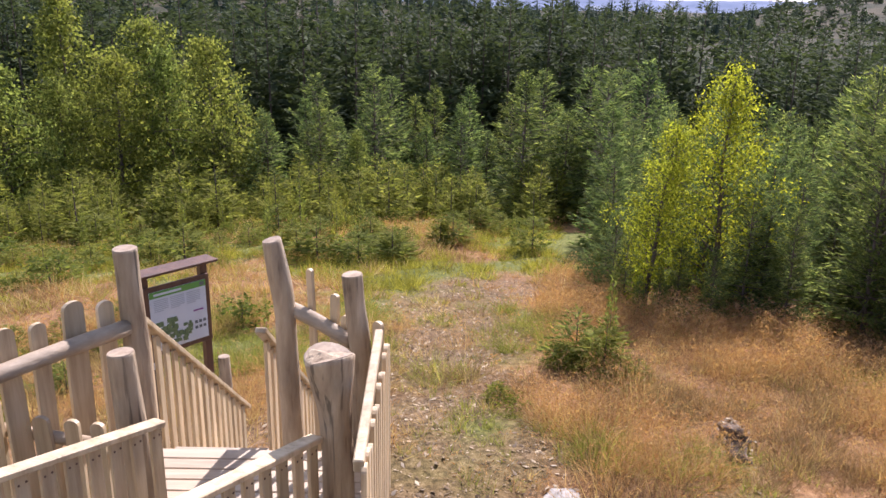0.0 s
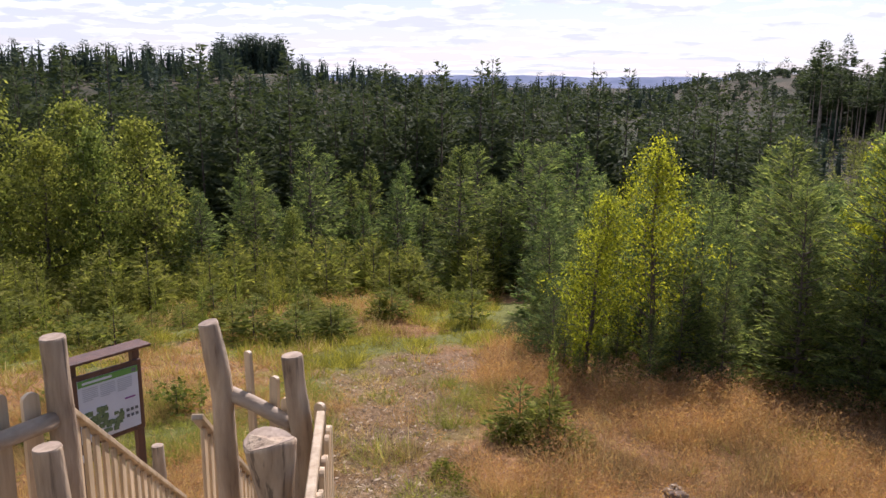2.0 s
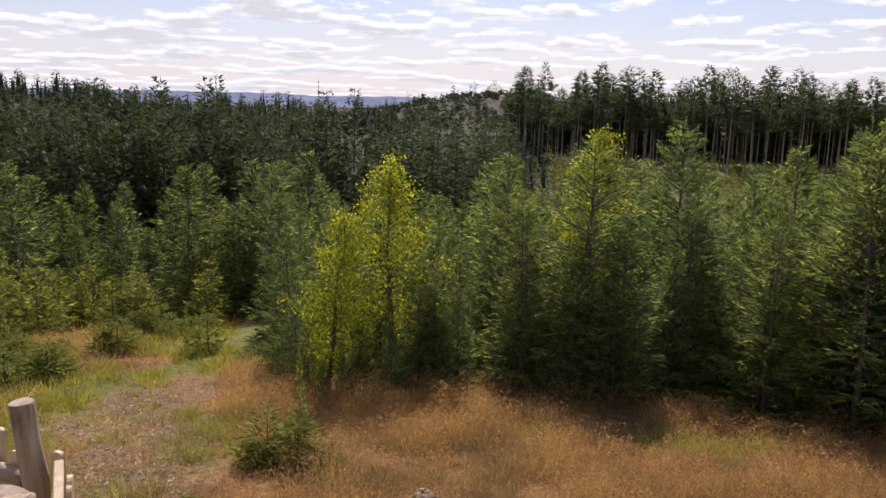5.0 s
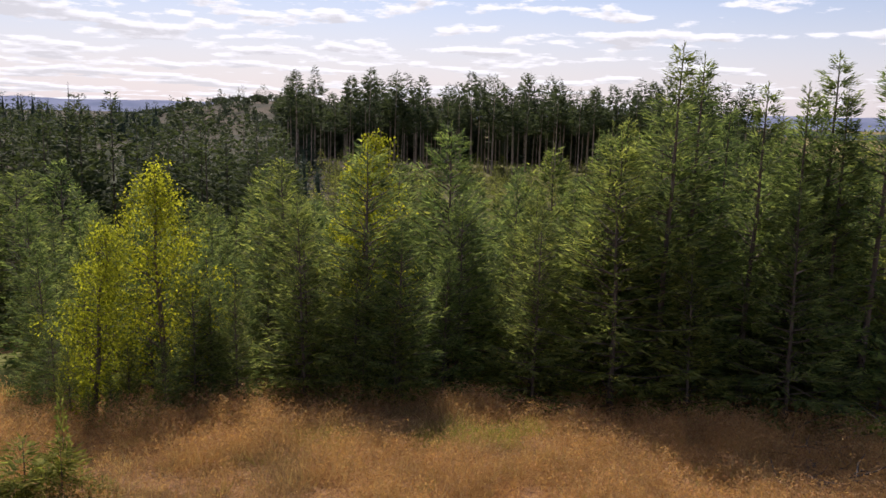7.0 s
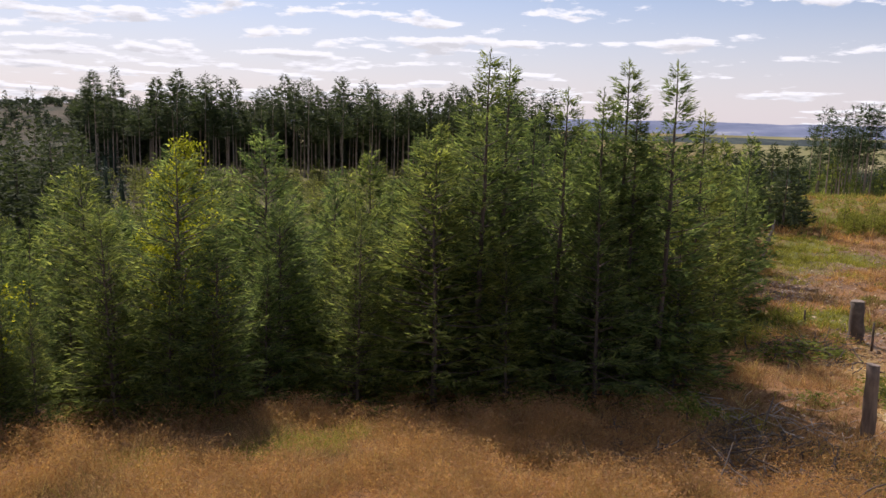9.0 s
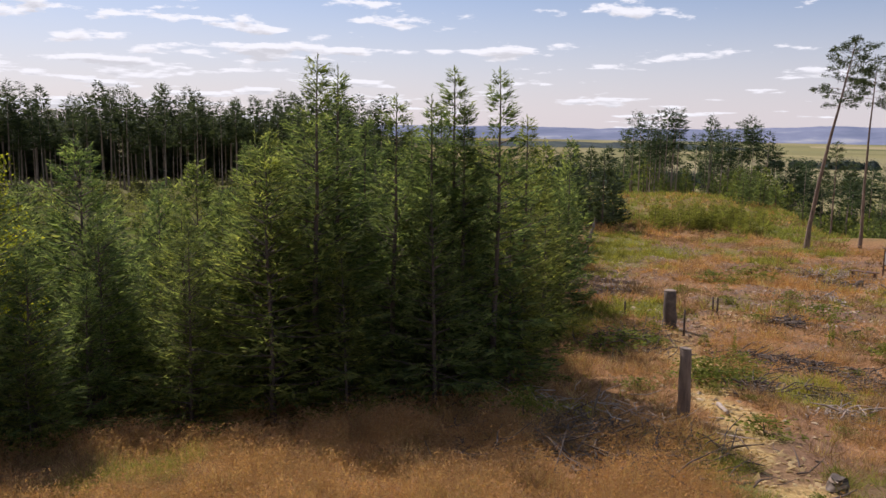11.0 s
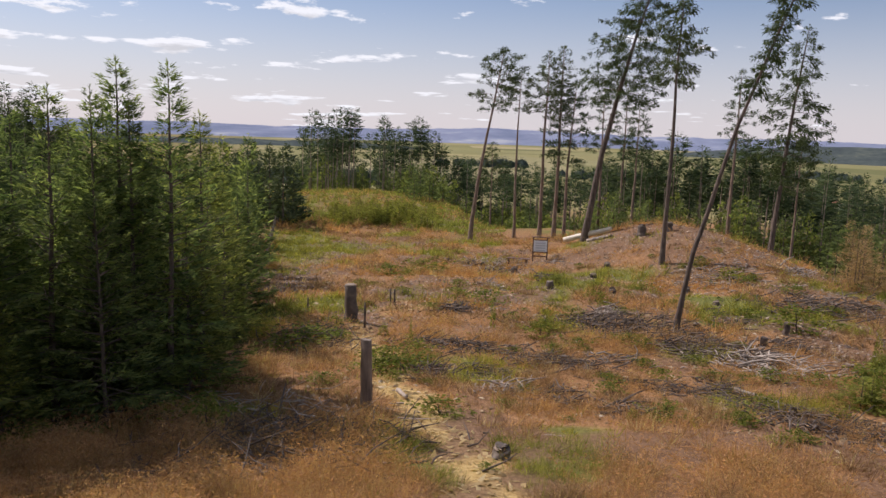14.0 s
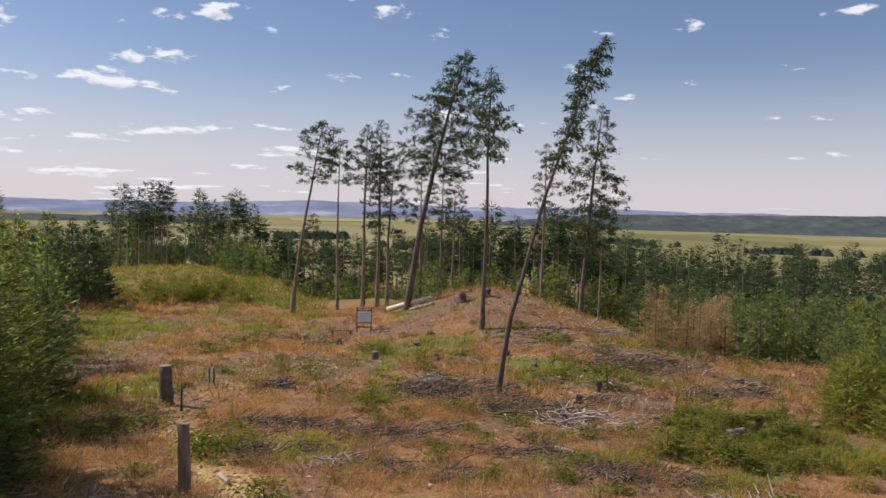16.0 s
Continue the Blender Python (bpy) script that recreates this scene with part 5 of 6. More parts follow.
for _ in range(250):
    a, r = rng.uniform(-36, 8.5), rng.uniform(19, 40)
    if r < 21 + max(0, a + 4) * 0.8:
        continue
    sapling_at(a, r, rng.uniform(0.6, 2.0) * (1.25 if r > 30 else 1), int(rng.integers(0, 3)), rng.uniform(1.0, 1.5))
for _ in range(26):
    sapling_at(rng.uniform(-36, -16), rng.uniform(10.5, 19), rng.uniform(0.4, 0.9), int(rng.integers(0, 3)), 1.2)
for _ in range(60):
    a, r = rng.uniform(79.0, 86.0), rng.uniform(70, 82)
    sapling_at(a, r, rng.uniform(0.9, 1.8), int(rng.integers(0, 3)), 1.3)
for _ in range(46):
    sapling_at(rng.uniform(116, 130), rng.uniform(21.5, 31), rng.uniform(0.5, 1.1), int(rng.integers(0, 3)), 1.7)
for _ in range(36):
    sapling_at(rng.uniform(115.5, 124.5), rng.uniform(22.5, 30), rng.uniform(0.8, 1.3), int(rng.integers(0, 3)), 1.6)
for _ in range(14):
    bush_at(rng.uniform(115, 125), rng.uniform(22.5, 30), rng.uniform(0.5, 0.9), int(rng.integers(0, 3)), 1.6)
for _ in range(40):
    sapling_at(rng.uniform(125.5, 131), rng.uniform(30, 44), rng.uniform(0.9, 2.0), int(rng.integers(0, 3)), 1.5)
for a, r, h, w in ((70.4, 16.4, 0.95, 0.9), (94.4, 29.8, 0.8, 1.5), (83.2, 44.1, 1.0, 2.2), (85.6, 46, 0.9, 2.4), (90.1, 35.2, 0.9, 1.6), (97.9, 36.7, 0.9, 1.4), (94.2, 28.4, 0.7, 1.5), (111.2, 34.8, 1.3, 1.3), (75.3, 79, 3.2, 1.1), (97, 27.5, 0.6, 1.8), (101.5, 28.4, 0.6, 1.6), (105, 27, 0.6, 1.6), (92.3, 26.2, 0.5, 1.5), (86, 33, 0.6, 1.8), (88, 37, 0.6, 1.9), (108, 36.0, 0.8, 1.5), (104.6, 46, 0.9, 1.5), (107, 43.5, 0.9, 1.6), (77.4, 27.2, 0.7, 2.2), (79, 27.8, 0.6, 2.0), (75.6, 26, 0.8, 2.0), (10.0, 11.6, 0.6, 1.0), (9.2, 12.0, 0.6, 1.0), (4.6, 10.0, 0.5, 1.0), (5.6, 9.6, 0.4, 1.1), (-14.9, 14.4, 0.75, 1.0), (17.5, 15.4, 0.7, 1.4), (110, 26, 0.5, 1.6), (113, 26.4, 0.6, 1.7), (116, 25.0, 0.7, 1.8), (99.5, 23, 0.35, 1.6), (91.8, 15.4, 0.3, 1.5), (91.0, 13.5, 0.3, 1.5), (93.5, 21, 0.3, 1.5)):
    bush_at(a, r, h, int(rng.integers(0, 3)), w)
for _ in range(130):
    a, r = rng.uniform(-36, 8), rng.uniform(19, 42)
    if r > 20.5 + max(0, a + 4) * 0.8:
        bush_at(a, r, rng.uniform(0.4, 0.9), int(rng.integers(0, 3)), rng.uniform(1.2, 2.0))
for _ in range(110):
    a, r = rng.uniform(78, 124), rng.uniform(18, 48)
    bush_at(a, r, rng.uniform(0.25, 0.65), int(rng.integers(0, 3)), rng.uniform(1.2, 2.2))
sapling.close(), bush.close()
scatter("young_spruce_growth", SAPLINGS, far_saplings, SPRUCE_YOUNG, "young green spruces growing up over the far clearing", "young spruces")


# ---- the wooden lookout: landing, stairs and rails ----
DECK_Z = 2.06


def box(a, b, width, thick, up=(0, 0, 1), bevel=0.006):
    """A bevelled board from a to b: width across, thick along up."""
    a, b = Vector(a), Vector(b)
    d = (b - a).normalized()
    side = d.cross(Vector(up)).normalized()
    n = side.cross(d).normalized()
    bm = bmesh.new()
    L = (b - a).length
    m = Matrix((side, d, n)).transposed().to_4x4()
    m.translation = (a + b) / 2
    bmesh.ops.create_cube(bm, size=1.0, matrix=m @ Matrix.Diagonal((width, L, thick, 1)))
    bmesh.ops.bevel(bm, geom=bm.edges[:], offset=bevel, segments=1, affect="EDGES")
    return bm


def picket(foot, height, width, thick, facing, lean=0.0, tip=0.35):
    """An upright board with a rounded top; facing is the plan direction of its broad side."""
    bm = bmesh.new()
    pts = [(-width / 2, 0), (width / 2, 0), (width / 2 * 1.06, height * 0.55)]
    for i in range(7):
        t = math.pi * i / 6
        pts.append((width / 2 * math.cos(t) * 0.98, height - width * tip + math.sin(t) * width * tip))
    pts.append((-width / 2 * 1.06, height * 0.55))
    f = Vector((facing[0], facing[1], 0)).normalized()
    s = Vector((-f.y, f.x, 0))
    front = [bm.verts.new(Vector(foot) + s * (u + lean * v) + Vector((0, 0, v)) + f * thick / 2) for u, v in pts]
    back = [bm.verts.new(Vector(foot) + s * (u + lean * v) + Vector((0, 0, v)) - f * thick / 2) for u, v in pts]
    bm.faces.new(front)
    bm.faces.new(back[::-1])
    for i in range(len(pts)):
        j = (i + 1) % len(pts)
        bm.faces.new((front[j], front[i], back[i], back[j]))
    bmesh.ops.recalc_face_normals(bm, faces=bm.faces[:])
    return bm


def round_post(name, points, radii, parent, seed=0, notch=0.0):
    """A peeled, slightly crooked trunk with a sawn top and a few knots."""
    rg = np.random.default_rng(seed)
    P = np.array(points, float)
    t = np.concatenate([[0], np.cumsum(np.linalg.norm(np.diff(P, axis=0), axis=1))])
    t = t / t[-1]
    tt = 1 - (1 - np.linspace(0, 1, 26)) ** 1.7
    Q = np.stack([np.interp(tt, t, P[:, i]) for i in range(3)], -1)
    for i in range(2):
        Q[1:-1, i] = (Q[:-2, i] + Q[1:-1, i] * 2 + Q[2:, i]) / 4
    rad = np.interp(tt, t, radii)
    sides = 18
    V, q = tube(Q, rad, sides)
    V = V.reshape(26, sides, 3)
    c = Q[:, None]
    ang = np.arange(sides) / sides * 2 * np.pi
    ridge = 1 + 0.045 * np.sin(2 * ang + rg.uniform(0, 6))[None] + 0.03 * np.sin(3 * ang + rg.uniform(0, 6) + tt[:, None] * 3) + rg.normal(0, 0.008, (26, sides))
    for _ in range(3):
        ka, kt = rg.uniform(0, 6.3), rg.uniform(0.15, 0.9)
        dd = np.angle(np.exp(1j * (ang - ka)))
        ridge += 0.13 * np.exp(-((dd / 0.35) ** 2))[None] * np.exp(-(((tt - kt) / 0.03) ** 2))[:, None]
    V = c + (V - c) * ridge[:, :, None]
    if notch:
        # the saddle sawn into the top
        V[-1, :, 2] += notch * (np.abs(np.cos(ang - 0.5)) - 0.45)
        V[-2, :, 2] += 0.4 * notch * (np.abs(np.cos(ang - 0.5)) - 0.45)
    top = V[-1].copy()
    faces = [tuple(f) for f in q]
    k = 26 * sides
    inner = Q[-1] + (top - Q[-1]) * 0.96 + (Q[-1] - Q[-2]) / np.linalg.norm(Q[-1] - Q[-2]) * 0.005
    VV = np.concatenate([V.reshape(-1, 3), inner])
    for j in range(sides):
        faces.append(((25) * sides + j, 25 * sides + (j + 1) % sides, k + (j + 1) % sides, k + j))
    faces.append(tuple(range(sides))[::-1])
    faces.append(tuple(range(k, k + sides)))
    ob = new(name, poly_mesh(name, VV, faces, ROBINIA))
    if parent is not None:
        ob.parent = parent
    up = (Q[-1] - Q[-2]) / np.linalg.norm(Q[-1] - Q[-2])
    rim = inner * 0.985 + Q[-1] * 0.015
    disc = np.concatenate([rim + up * 0.001, rim + up * 0.004, [rim.mean(0) + up * (0.004 - notch * 0.25)]])
    fs = [(sides + j, sides + (j + 1) % sides, 2 * sides) for j in range(sides)] + [(j, (j + 1) % sides, sides + (j + 1) % sides, sides + j) for j in range(sides)]
    me = poly_mesh("cut_end", disc, fs, CUT_WOOD, False)
    cut_ob = new("cut_end", me)
    cut_ob.parent = ob
    return ob


def upright(x, y, z0, top, shape, seed, label="peeled crooked round-timber post with sawn top", notch=0.0):
    """shape, from the top down: depth below the top, sideways bend, radius."""
    pts = [(x + dx, y + 0.3 * dx, top - d) for d, dx, r in shape[::-1]]
    pts[0] = (pts[0][0], pts[0][1], z0)
    return tagged(round_post("timber_post", pts, [r for d, dx, r in shape[::-1]], None, seed, notch), label, "post", "lookout posts")


def ground_z(x, y):
    return float(land(x, y)) - 0.1


upright(-2.01, 4.86, ground_z(-2, 4.9), 3.455, ((0, -0.004, 0.081), (0.15, 0.0, 0.079), (0.35, 0.002, 0.08), (0.6, 0.008, 0.086), (0.9, 0.012, 0.082), (3.5, 0.0, 0.09)), 11)
upright(-1.05, 4.88, ground_z(-1.05, 4.9), 3.525, ((0, -0.03, 0.064), (0.12, -0.012, 0.07), (0.28, 0.01, 0.077), (0.42, 0.03, 0.072), (0.6, 0.034, 0.07), (0.8, 0.032, 0.076), (1.2, 0.045, 0.076), (3.6, 0.07, 0.082)), 12)
upright(-0.535, 4.62, ground_z(-0.53, 4.62), 3.392, ((0, -0.012, 0.063), (0.18, 0.0, 0.06), (0.34, 0.016, 0.067), (0.46, 0.032, 0.068), (0.6, 0.034, 0.057), (0.9, 0.03, 0.062), (3.5, 0.025, 0.08)), 13)
upright(-0.58, 3.86, ground_z(-0.58, 3.86), 3.205, ((0, -0.008, 0.13), (0.08, -0.003, 0.122), (0.17, 0.004, 0.105), (0.28, 0.012, 0.09), (0.42, 0.02, 0.082), (0.6, 0.026, 0.083), (0.9, 0.024, 0.086), (3.3, 0.02, 0.095)), 14, "thick peeled round-timber post with flared notched top", 0.05)
upright(-1.765, 4.1, ground_z(-1.76, 4.1), 3.092, ((0, -0.014, 0.072), (0.2, -0.006, 0.075), (0.4, 0.002, 0.08), (0.7, 0.012, 0.084), (3.2, 0.03, 0.088)), 15, "short peeled round-timber post with sawn top")
upright(-2.226, 7.55, ground_z(-2.22, 7.55), 1.463, ((0, 0, 0.057), (0.3, 0.005, 0.06), (1.6, 0.01, 0.064)), 16, "short peeled round-timber newel post at the stair foot")

# landing
landing = empty("landing", Matrix())
edge_y0, edge_y1 = 3.35, 4.82
n_boards = 12
for i in range(n_boards):
    y = edge_y0 + (i + 0.5) * (edge_y1 - edge_y0) / n_boards
    part("deck_board", box((-1.92 + 0.01 * (i % 3), y, DECK_Z - 0.016), (-0.44 - 0.012 * (i % 2), y, DECK_Z - 0.016), 0.113, 0.032, bevel=0.005), DECK, landing)
for x in (-1.8, -1.2, -0.6):
    part("joist", box((x, edge_y0, DECK_Z - 0.12), (x, edge_y1, DECK_Z - 0.12), 0.07, 0.16), PLANK, landing)
for x in (-1.8, -0.62):
    part("support", box((x, 3.5, ground_z(x, 3.5)), (x, 3.5, DECK_Z - 0.2), 0.12, 0.12, (0, 1, 0)), ROBINIA, landing)
tagged(landing, "pale wooden landing of narrow deck boards", "landing")

# stairs from the landing to the ground
stairs = empty("outer_stairs", Matrix())
STEPS = 11
run, foot_y = 2.75, 4.86 + 2.75
for i in range(1, STEPS):
    z, y = DECK_Z - i * (DECK_Z - 0.02) / STEPS, 4.86 + (i - 0.5) * run / STEPS
    part("tread", box((-1.9, y, z), (-1.12, y, z), 0.26, 0.04), DECK, stairs)
for x in (-1.93, -1.09):
    part("stringer", box((x, 4.84, DECK_Z - 0.16), (x, foot_y, 0.0), 0.05, 0.24, (0, 0.6, 0.8)), PLANK, stairs)
tagged(stairs, "steep wooden stairs down to the ground", "stairs")


def slope_balustrade(x, y0, y1, z0, z1, drop, n, label, tail=0.0):
    """Sloping slatted side of a stair along y."""
    ob = empty("stair_balustrade", Matrix())
    part("handrail", box((x, y0 - 0.06, z0 + 0.06 * (z0 - z1) / (y1 - y0)), (x, y1 + tail, z1 - tail * (z0 - z1) / (y1 - y0)), 0.075, 0.04), PLANK, ob)
    for i in range(n):
        t = (i + 0.5) / n
        y, z = y0 + (y1 - y0) * t, z0 + (z1 - z0) * t - 0.025
        part("slat", box((x, y, z - drop), (x, y, z), 0.088, 0.024, (1, 0, 0), 0.004), PLANK, ob)
    return tagged(ob, label, "balustrade", "stair balustrades")


slope_balustrade(-1.99, 4.94, 7.36, 2.95, 1.03, 0.98, 15, "sloping slatted balustrade of pale planks", 0.1)
slope_balustrade(-1.17, 4.88, 7.36, 2.89, 1.03, 0.98, 15, "sloping slatted balustrade of pale planks")


def rail_fence(points, rail_z, picks, label, width=0.1, rail_r=(0.055, 0.05), feet=DECK_Z - 0.1, seed=0, arch=0.0, lower=None, outside=0.05):
    """A round rail between posts with uneven pickets. picks: share along the line, top height and width."""
    rg = np.random.default_rng(seed)
    ob = empty("picket_fence", Matrix())
    (ax, ay), (bx, by) = points
    dx, dy = bx - ax, by - ay
    ln = math.hypot(dx, dy)
    nx, ny = -dy / ln, dx / ln
    for zz, bow in ((rail_z, arch),) + (((lower, lower), 0.0),) * (lower is not None):
        za, zb = zz
        t = np.linspace(0, 1, 9)
        P = np.stack([ax + dx * t, ay + dy * t, za + (zb - za) * t + bow * np.sin(np.pi * t)], -1)
        V, q = tube(P, np.linspace(rail_r[0], rail_r[1], 9), 10)
        faces = [tuple(f) for f in q] + [tuple(range(10))[::-1], tuple(range(80, 90))]
        child("rail", poly_mesh("rail", V, faces, RAIL_WOOD), ob)
    for s, top, w in picks:
        x, y = ax + dx * s + nx * outside, ay + dy * s + ny * outside
        part("picket", picket((x, y, feet), top - feet, w, 0.028, (nx, ny), rg.normal(0, 0.015)), PLANK, ob)
    return tagged(ob, label, "fence", "picket fences")


# left of the outer stair: a bowed rail with broad pickets behind it
rail_fence(((-2.02, 4.78), (-2.62, 3.72)), (2.955, 2.98), [(0.07, 3.146, 0.115), (0.261, 3.214, 0.14), (0.451, 3.156, 0.1), (0.595, 3.193, 0.12), (0.78, 3.15, 0.11), (0.95, 3.2, 0.11)], "picket fence with bowed rail and rounded boards", seed=1, outside=-0.09, arch=0.01)
# a lower fence beside the landing
rail_fence(((-1.78, 4.18), (-2.85, 4.335)), (2.43, 2.5), [(0.03, 2.61, 0.085), (0.18, 2.622, 0.085), (0.33, 2.627, 0.09), (0.494, 2.63, 0.105), (0.654, 2.645, 0.09), (0.8, 2.71, 0.09), (0.95, 2.7, 0.09)], "low picket fence with rounded boards", seed=2, rail_r=(0.04, 0.04), outside=0.055)
# between the posts right of the stair
rail_fence(((-1.0, 4.93), (-0.56, 4.66)), (3.05, 2.93), [(0.338, 3.33, 0.045), (0.563, 3.2, 0.06), (0.847, 3.075, 0.085), (1.291, 3.09, 0.07)], "picket fence with bowed rail and thin boards", seed=3, rail_r=(0.052, 0.047), outside=0.06, arch=0.015)


def side_fence():
    """The fence along the right of the landing, seen nearly end on."""
    ob = empty("picket_fence", Matrix())
    part("rail", box((-0.385, 4.58, 3.03), (-0.355, 3.1, 3.03), 0.05, 0.06), PLANK, ob)
    part("lower_rail", box((-0.385, 4.58, 2.35), (-0.355, 3.1, 2.35), 0.06, 0.06), PLANK, ob)
    for i in range(12):
        y = 4.55 - i * 0.13
        part("picket", picket((-0.33, y, 1.95), 1.02 + 0.07 * abs(math.sin(i * 2.1)), 0.085, 0.025, (1, 0)), PLANK, ob)
    return tagged(ob, "picket fence of pale boards beside the landing", "fence", "picket fences")


side_fence()


def stair_rail(a, b, n, label, drop=0.92):
    """Upper stair: a flat cap board with upright slats screwed below it."""
    ob = empty("upper_stair_balustrade", Matrix())
    a, b = Vector(a), Vector(b)
    part("handrail", box(a, b, 0.085, 0.035), PLANK, ob)
    d = (b - a)
    flat = Vector((d.x, d.y, 0)).normalized()
    out = Vector((flat.y, -flat.x, 0))
    for i in range(n):
        p = a + d * ((i + 0.35) / n) - Vector((0, 0, 0.02))
        slat = part("slat", box(p - Vector((0, 0, drop)), p, 0.078, 0.024, out, 0.004), PLANK, ob)
        for s in (-0.02, 0.02):
            bm = bmesh.new()
            for z in (0.05,):
                bmesh.ops.create_cone(bm, cap_ends=True, segments=8, radius1=0.006, radius2=0.006, depth=0.03, matrix=Matrix.Translation(p + flat * s - Vector((0, 0, z))) @ out.to_track_quat("Z", "Y").to_matrix().to_4x4())
            part("screw", bm, STAINED, slat)
    return tagged(ob, label, "balustrade", "stair balustrades")


stair_rail((-1.54, 3.95, 2.75), (-2.37, 2.08, 3.22), 15, "slatted balustrade with pale cap board on the upper stair")
stair_rail((-0.66, 3.83, 2.74), (-1.49, 1.96, 3.2), 15, "slatted balustrade with pale cap board on the upper stair")

# ---- information board ----
BOARD_WHITE = solid_material("printed_board", [(0.3, (0.62, 0.65, 0.66)), (0.7, (0.72, 0.75, 0.75))], 3.0, None, 0.35, 0.0)
BOARD_GREEN = solid_material("printed_green", [(0.3, (0.12, 0.3, 0.05)), (0.7, (0.16, 0.38, 0.08))], 3.0, None, 0.4, 0.0)
BOARD_INK = solid_material("printed_ink", [(0.3, (0.09, 0.1, 0.1)), (0.7, (0.18, 0.2, 0.19))], 3.0, None, 0.4, 0.0)
BOARD_MAP = solid_material("printed_map_green", [(0.3, (0.07, 0.12, 0.05)), (0.7, (0.2, 0.27, 0.12))], 30.0, None, 0.4, 0.0)
BOARD_PALE = solid_material("printed_pale_text", [(0.3, (0.42, 0.45, 0.46)), (0.7, (0.5, 0.53, 0.53))], 3.0, None, 0.4, 0.0)
BOARD_VIOLET = solid_material("printed_violet", [(0.3, (0.25, 0.08, 0.25)), (0.7, (0.32, 0.12, 0.32))], 3.0, None, 0.4, 0.0)


def slab(x0, x1, z0, z1, y0, y1, bevel=0.0):
    bm = bmesh.new()
    bmesh.ops.create_cube(bm, size=1.0, matrix=Matrix.Translation(((x0 + x1) / 2, (y0 + y1) / 2, (z0 + z1) / 2)) @ Matrix.Diagonal((x1 - x0, y1 - y0, z1 - z0, 1)))
    if bevel:
        bmesh.ops.bevel(bm, geom=bm.edges[:], offset=bevel, segments=1, affect="EDGES")
    return bm


def info_board(m, width, height, foot, label, detail=True, size=1.0):
    """Local x along the board, -y its face, z up from the ground."""
    ob = empty("information_board", m)
    w, z0, z1 = width / 2, foot, foot + height
    for x in (-w - 0.02, w + 0.02):
        part("post", slab(x - 0.045, x + 0.045, -0.3, z1 + 0.2, 0.0, 0.09, 0.008), STAINED, ob)
    part("panel_frame", slab(-w - 0.06, w + 0.06, z0 - 0.06, z1 + 0.06, -0.03, 0.0, 0.006), STAINED, ob)
    part("roof", slab(-w - 0.16, w + 0.16, z1 + 0.2, z1 + 0.235, -0.1, 0.16, 0.006), STAINED, ob)
    panel = part("panel", slab(-w, w, z0, z1, -0.04, -0.032), BOARD_WHITE, ob)
    if detail:
        part("green_heading", slab(-w, w, z1 - 0.075, z1, -0.046, -0.0405), BOARD_GREEN, panel)
        part("heading_bar", slab(-w + 0.05, -w + 0.4, z1 - 0.05, z1 - 0.025, -0.05, -0.0462), BOARD_WHITE, panel)
        part("emblem", slab(w - 0.08, w - 0.025, z1 - 0.06, z1 - 0.015, -0.05, -0.0462), BOARD_INK, panel)
        for c in range(3):
            x = -w + 0.05 + c * (2 * w - 0.1) / 3
            for i in range(7):
                part("text_line", slab(x, x + (2 * w - 0.16) / 3 * (0.95 if i < 6 else 0.6), z1 - 0.115 - i * 0.022, z1 - 0.105 - i * 0.022, -0.044, -0.0405), BOARD_PALE, panel)
        rg = np.random.default_rng(4)
        for i in range(46):
            x, z = rg.uniform(-w + 0.06, w * 0.42), z0 + 0.05 + rg.uniform(0, height * 0.42)
            s = rg.uniform(0.015, 0.032)
            part("picture", slab(x - s, x + s, z - s * 0.9, z + s * 0.9, -0.046 - 0.0002 * i, -0.0405), BOARD_MAP, panel)
        part("violet_bar", slab(w * 0.5, w * 0.86, z0 + height * 0.5, z0 + height * 0.525, -0.046, -0.0405), BOARD_VIOLET, panel)
        for i in range(3):
            for j in range(2):
                part("emblem_small", slab(w * 0.52 + i * 0.055, w * 0.52 + i * 0.055 + 0.035, z0 + 0.14 + j * 0.07, z0 + 0.175 + j * 0.07, -0.046, -0.0405), BOARD_INK, panel)
        part("corner_mark", slab(-w + 0.02, -w + 0.07, z0 + 0.03, z0 + 0.1, -0.046, -0.0405), BOARD_MAP, panel)
        part("small_plate", slab(-w - 0.06, -w + 0.06, z0 - 0.2, z0 - 0.12, -0.06, -0.045), BOARD_WHITE, ob)
    else:
        for i in range(4):
            part("text_line", slab(-w + 0.12, w - 0.12, z1 - 0.2 - i * 0.16, z1 - 0.13 - i * 0.16, -0.05, -0.0405), BOARD_PALE, panel)
        part("cross_rail", slab(-w, w, z0 - 0.35, z0 - 0.27, 0.01, 0.07), STAINED, ob)
    return tagged(ob, label, "information board")


bx, by = -3.11, 8.84
info_board(pose(bx, by, float(land(bx, by)), 0, 0, 48), 0.72, 0.73, 1.03 - float(land(bx, by)), "brown wooden information board with printed panel and small roof")
x, y, z = at(93.75, 51.8)
info_board(pose(x, y, z, 0, 0, -93), 0.86, 0.72, 0.62, "small brown information sign beside the path on the clearing", False)
x, y, z = at(92.2, 50.2)
bench = empty("bench", pose(x, y, z, 0, 0, -100))
part("seat", slab(-0.75, 0.75, 0.42, 0.47, -0.2, 0.2, 0.01), STAINED, bench)
for sx in (-0.55, 0.55):
    part("leg", slab(sx - 0.06, sx + 0.06, -0.1, 0.42, -0.16, 0.16, 0.01), STAINED, bench)
tagged(bench, "low brown wooden bench in the dry grass", "bench")
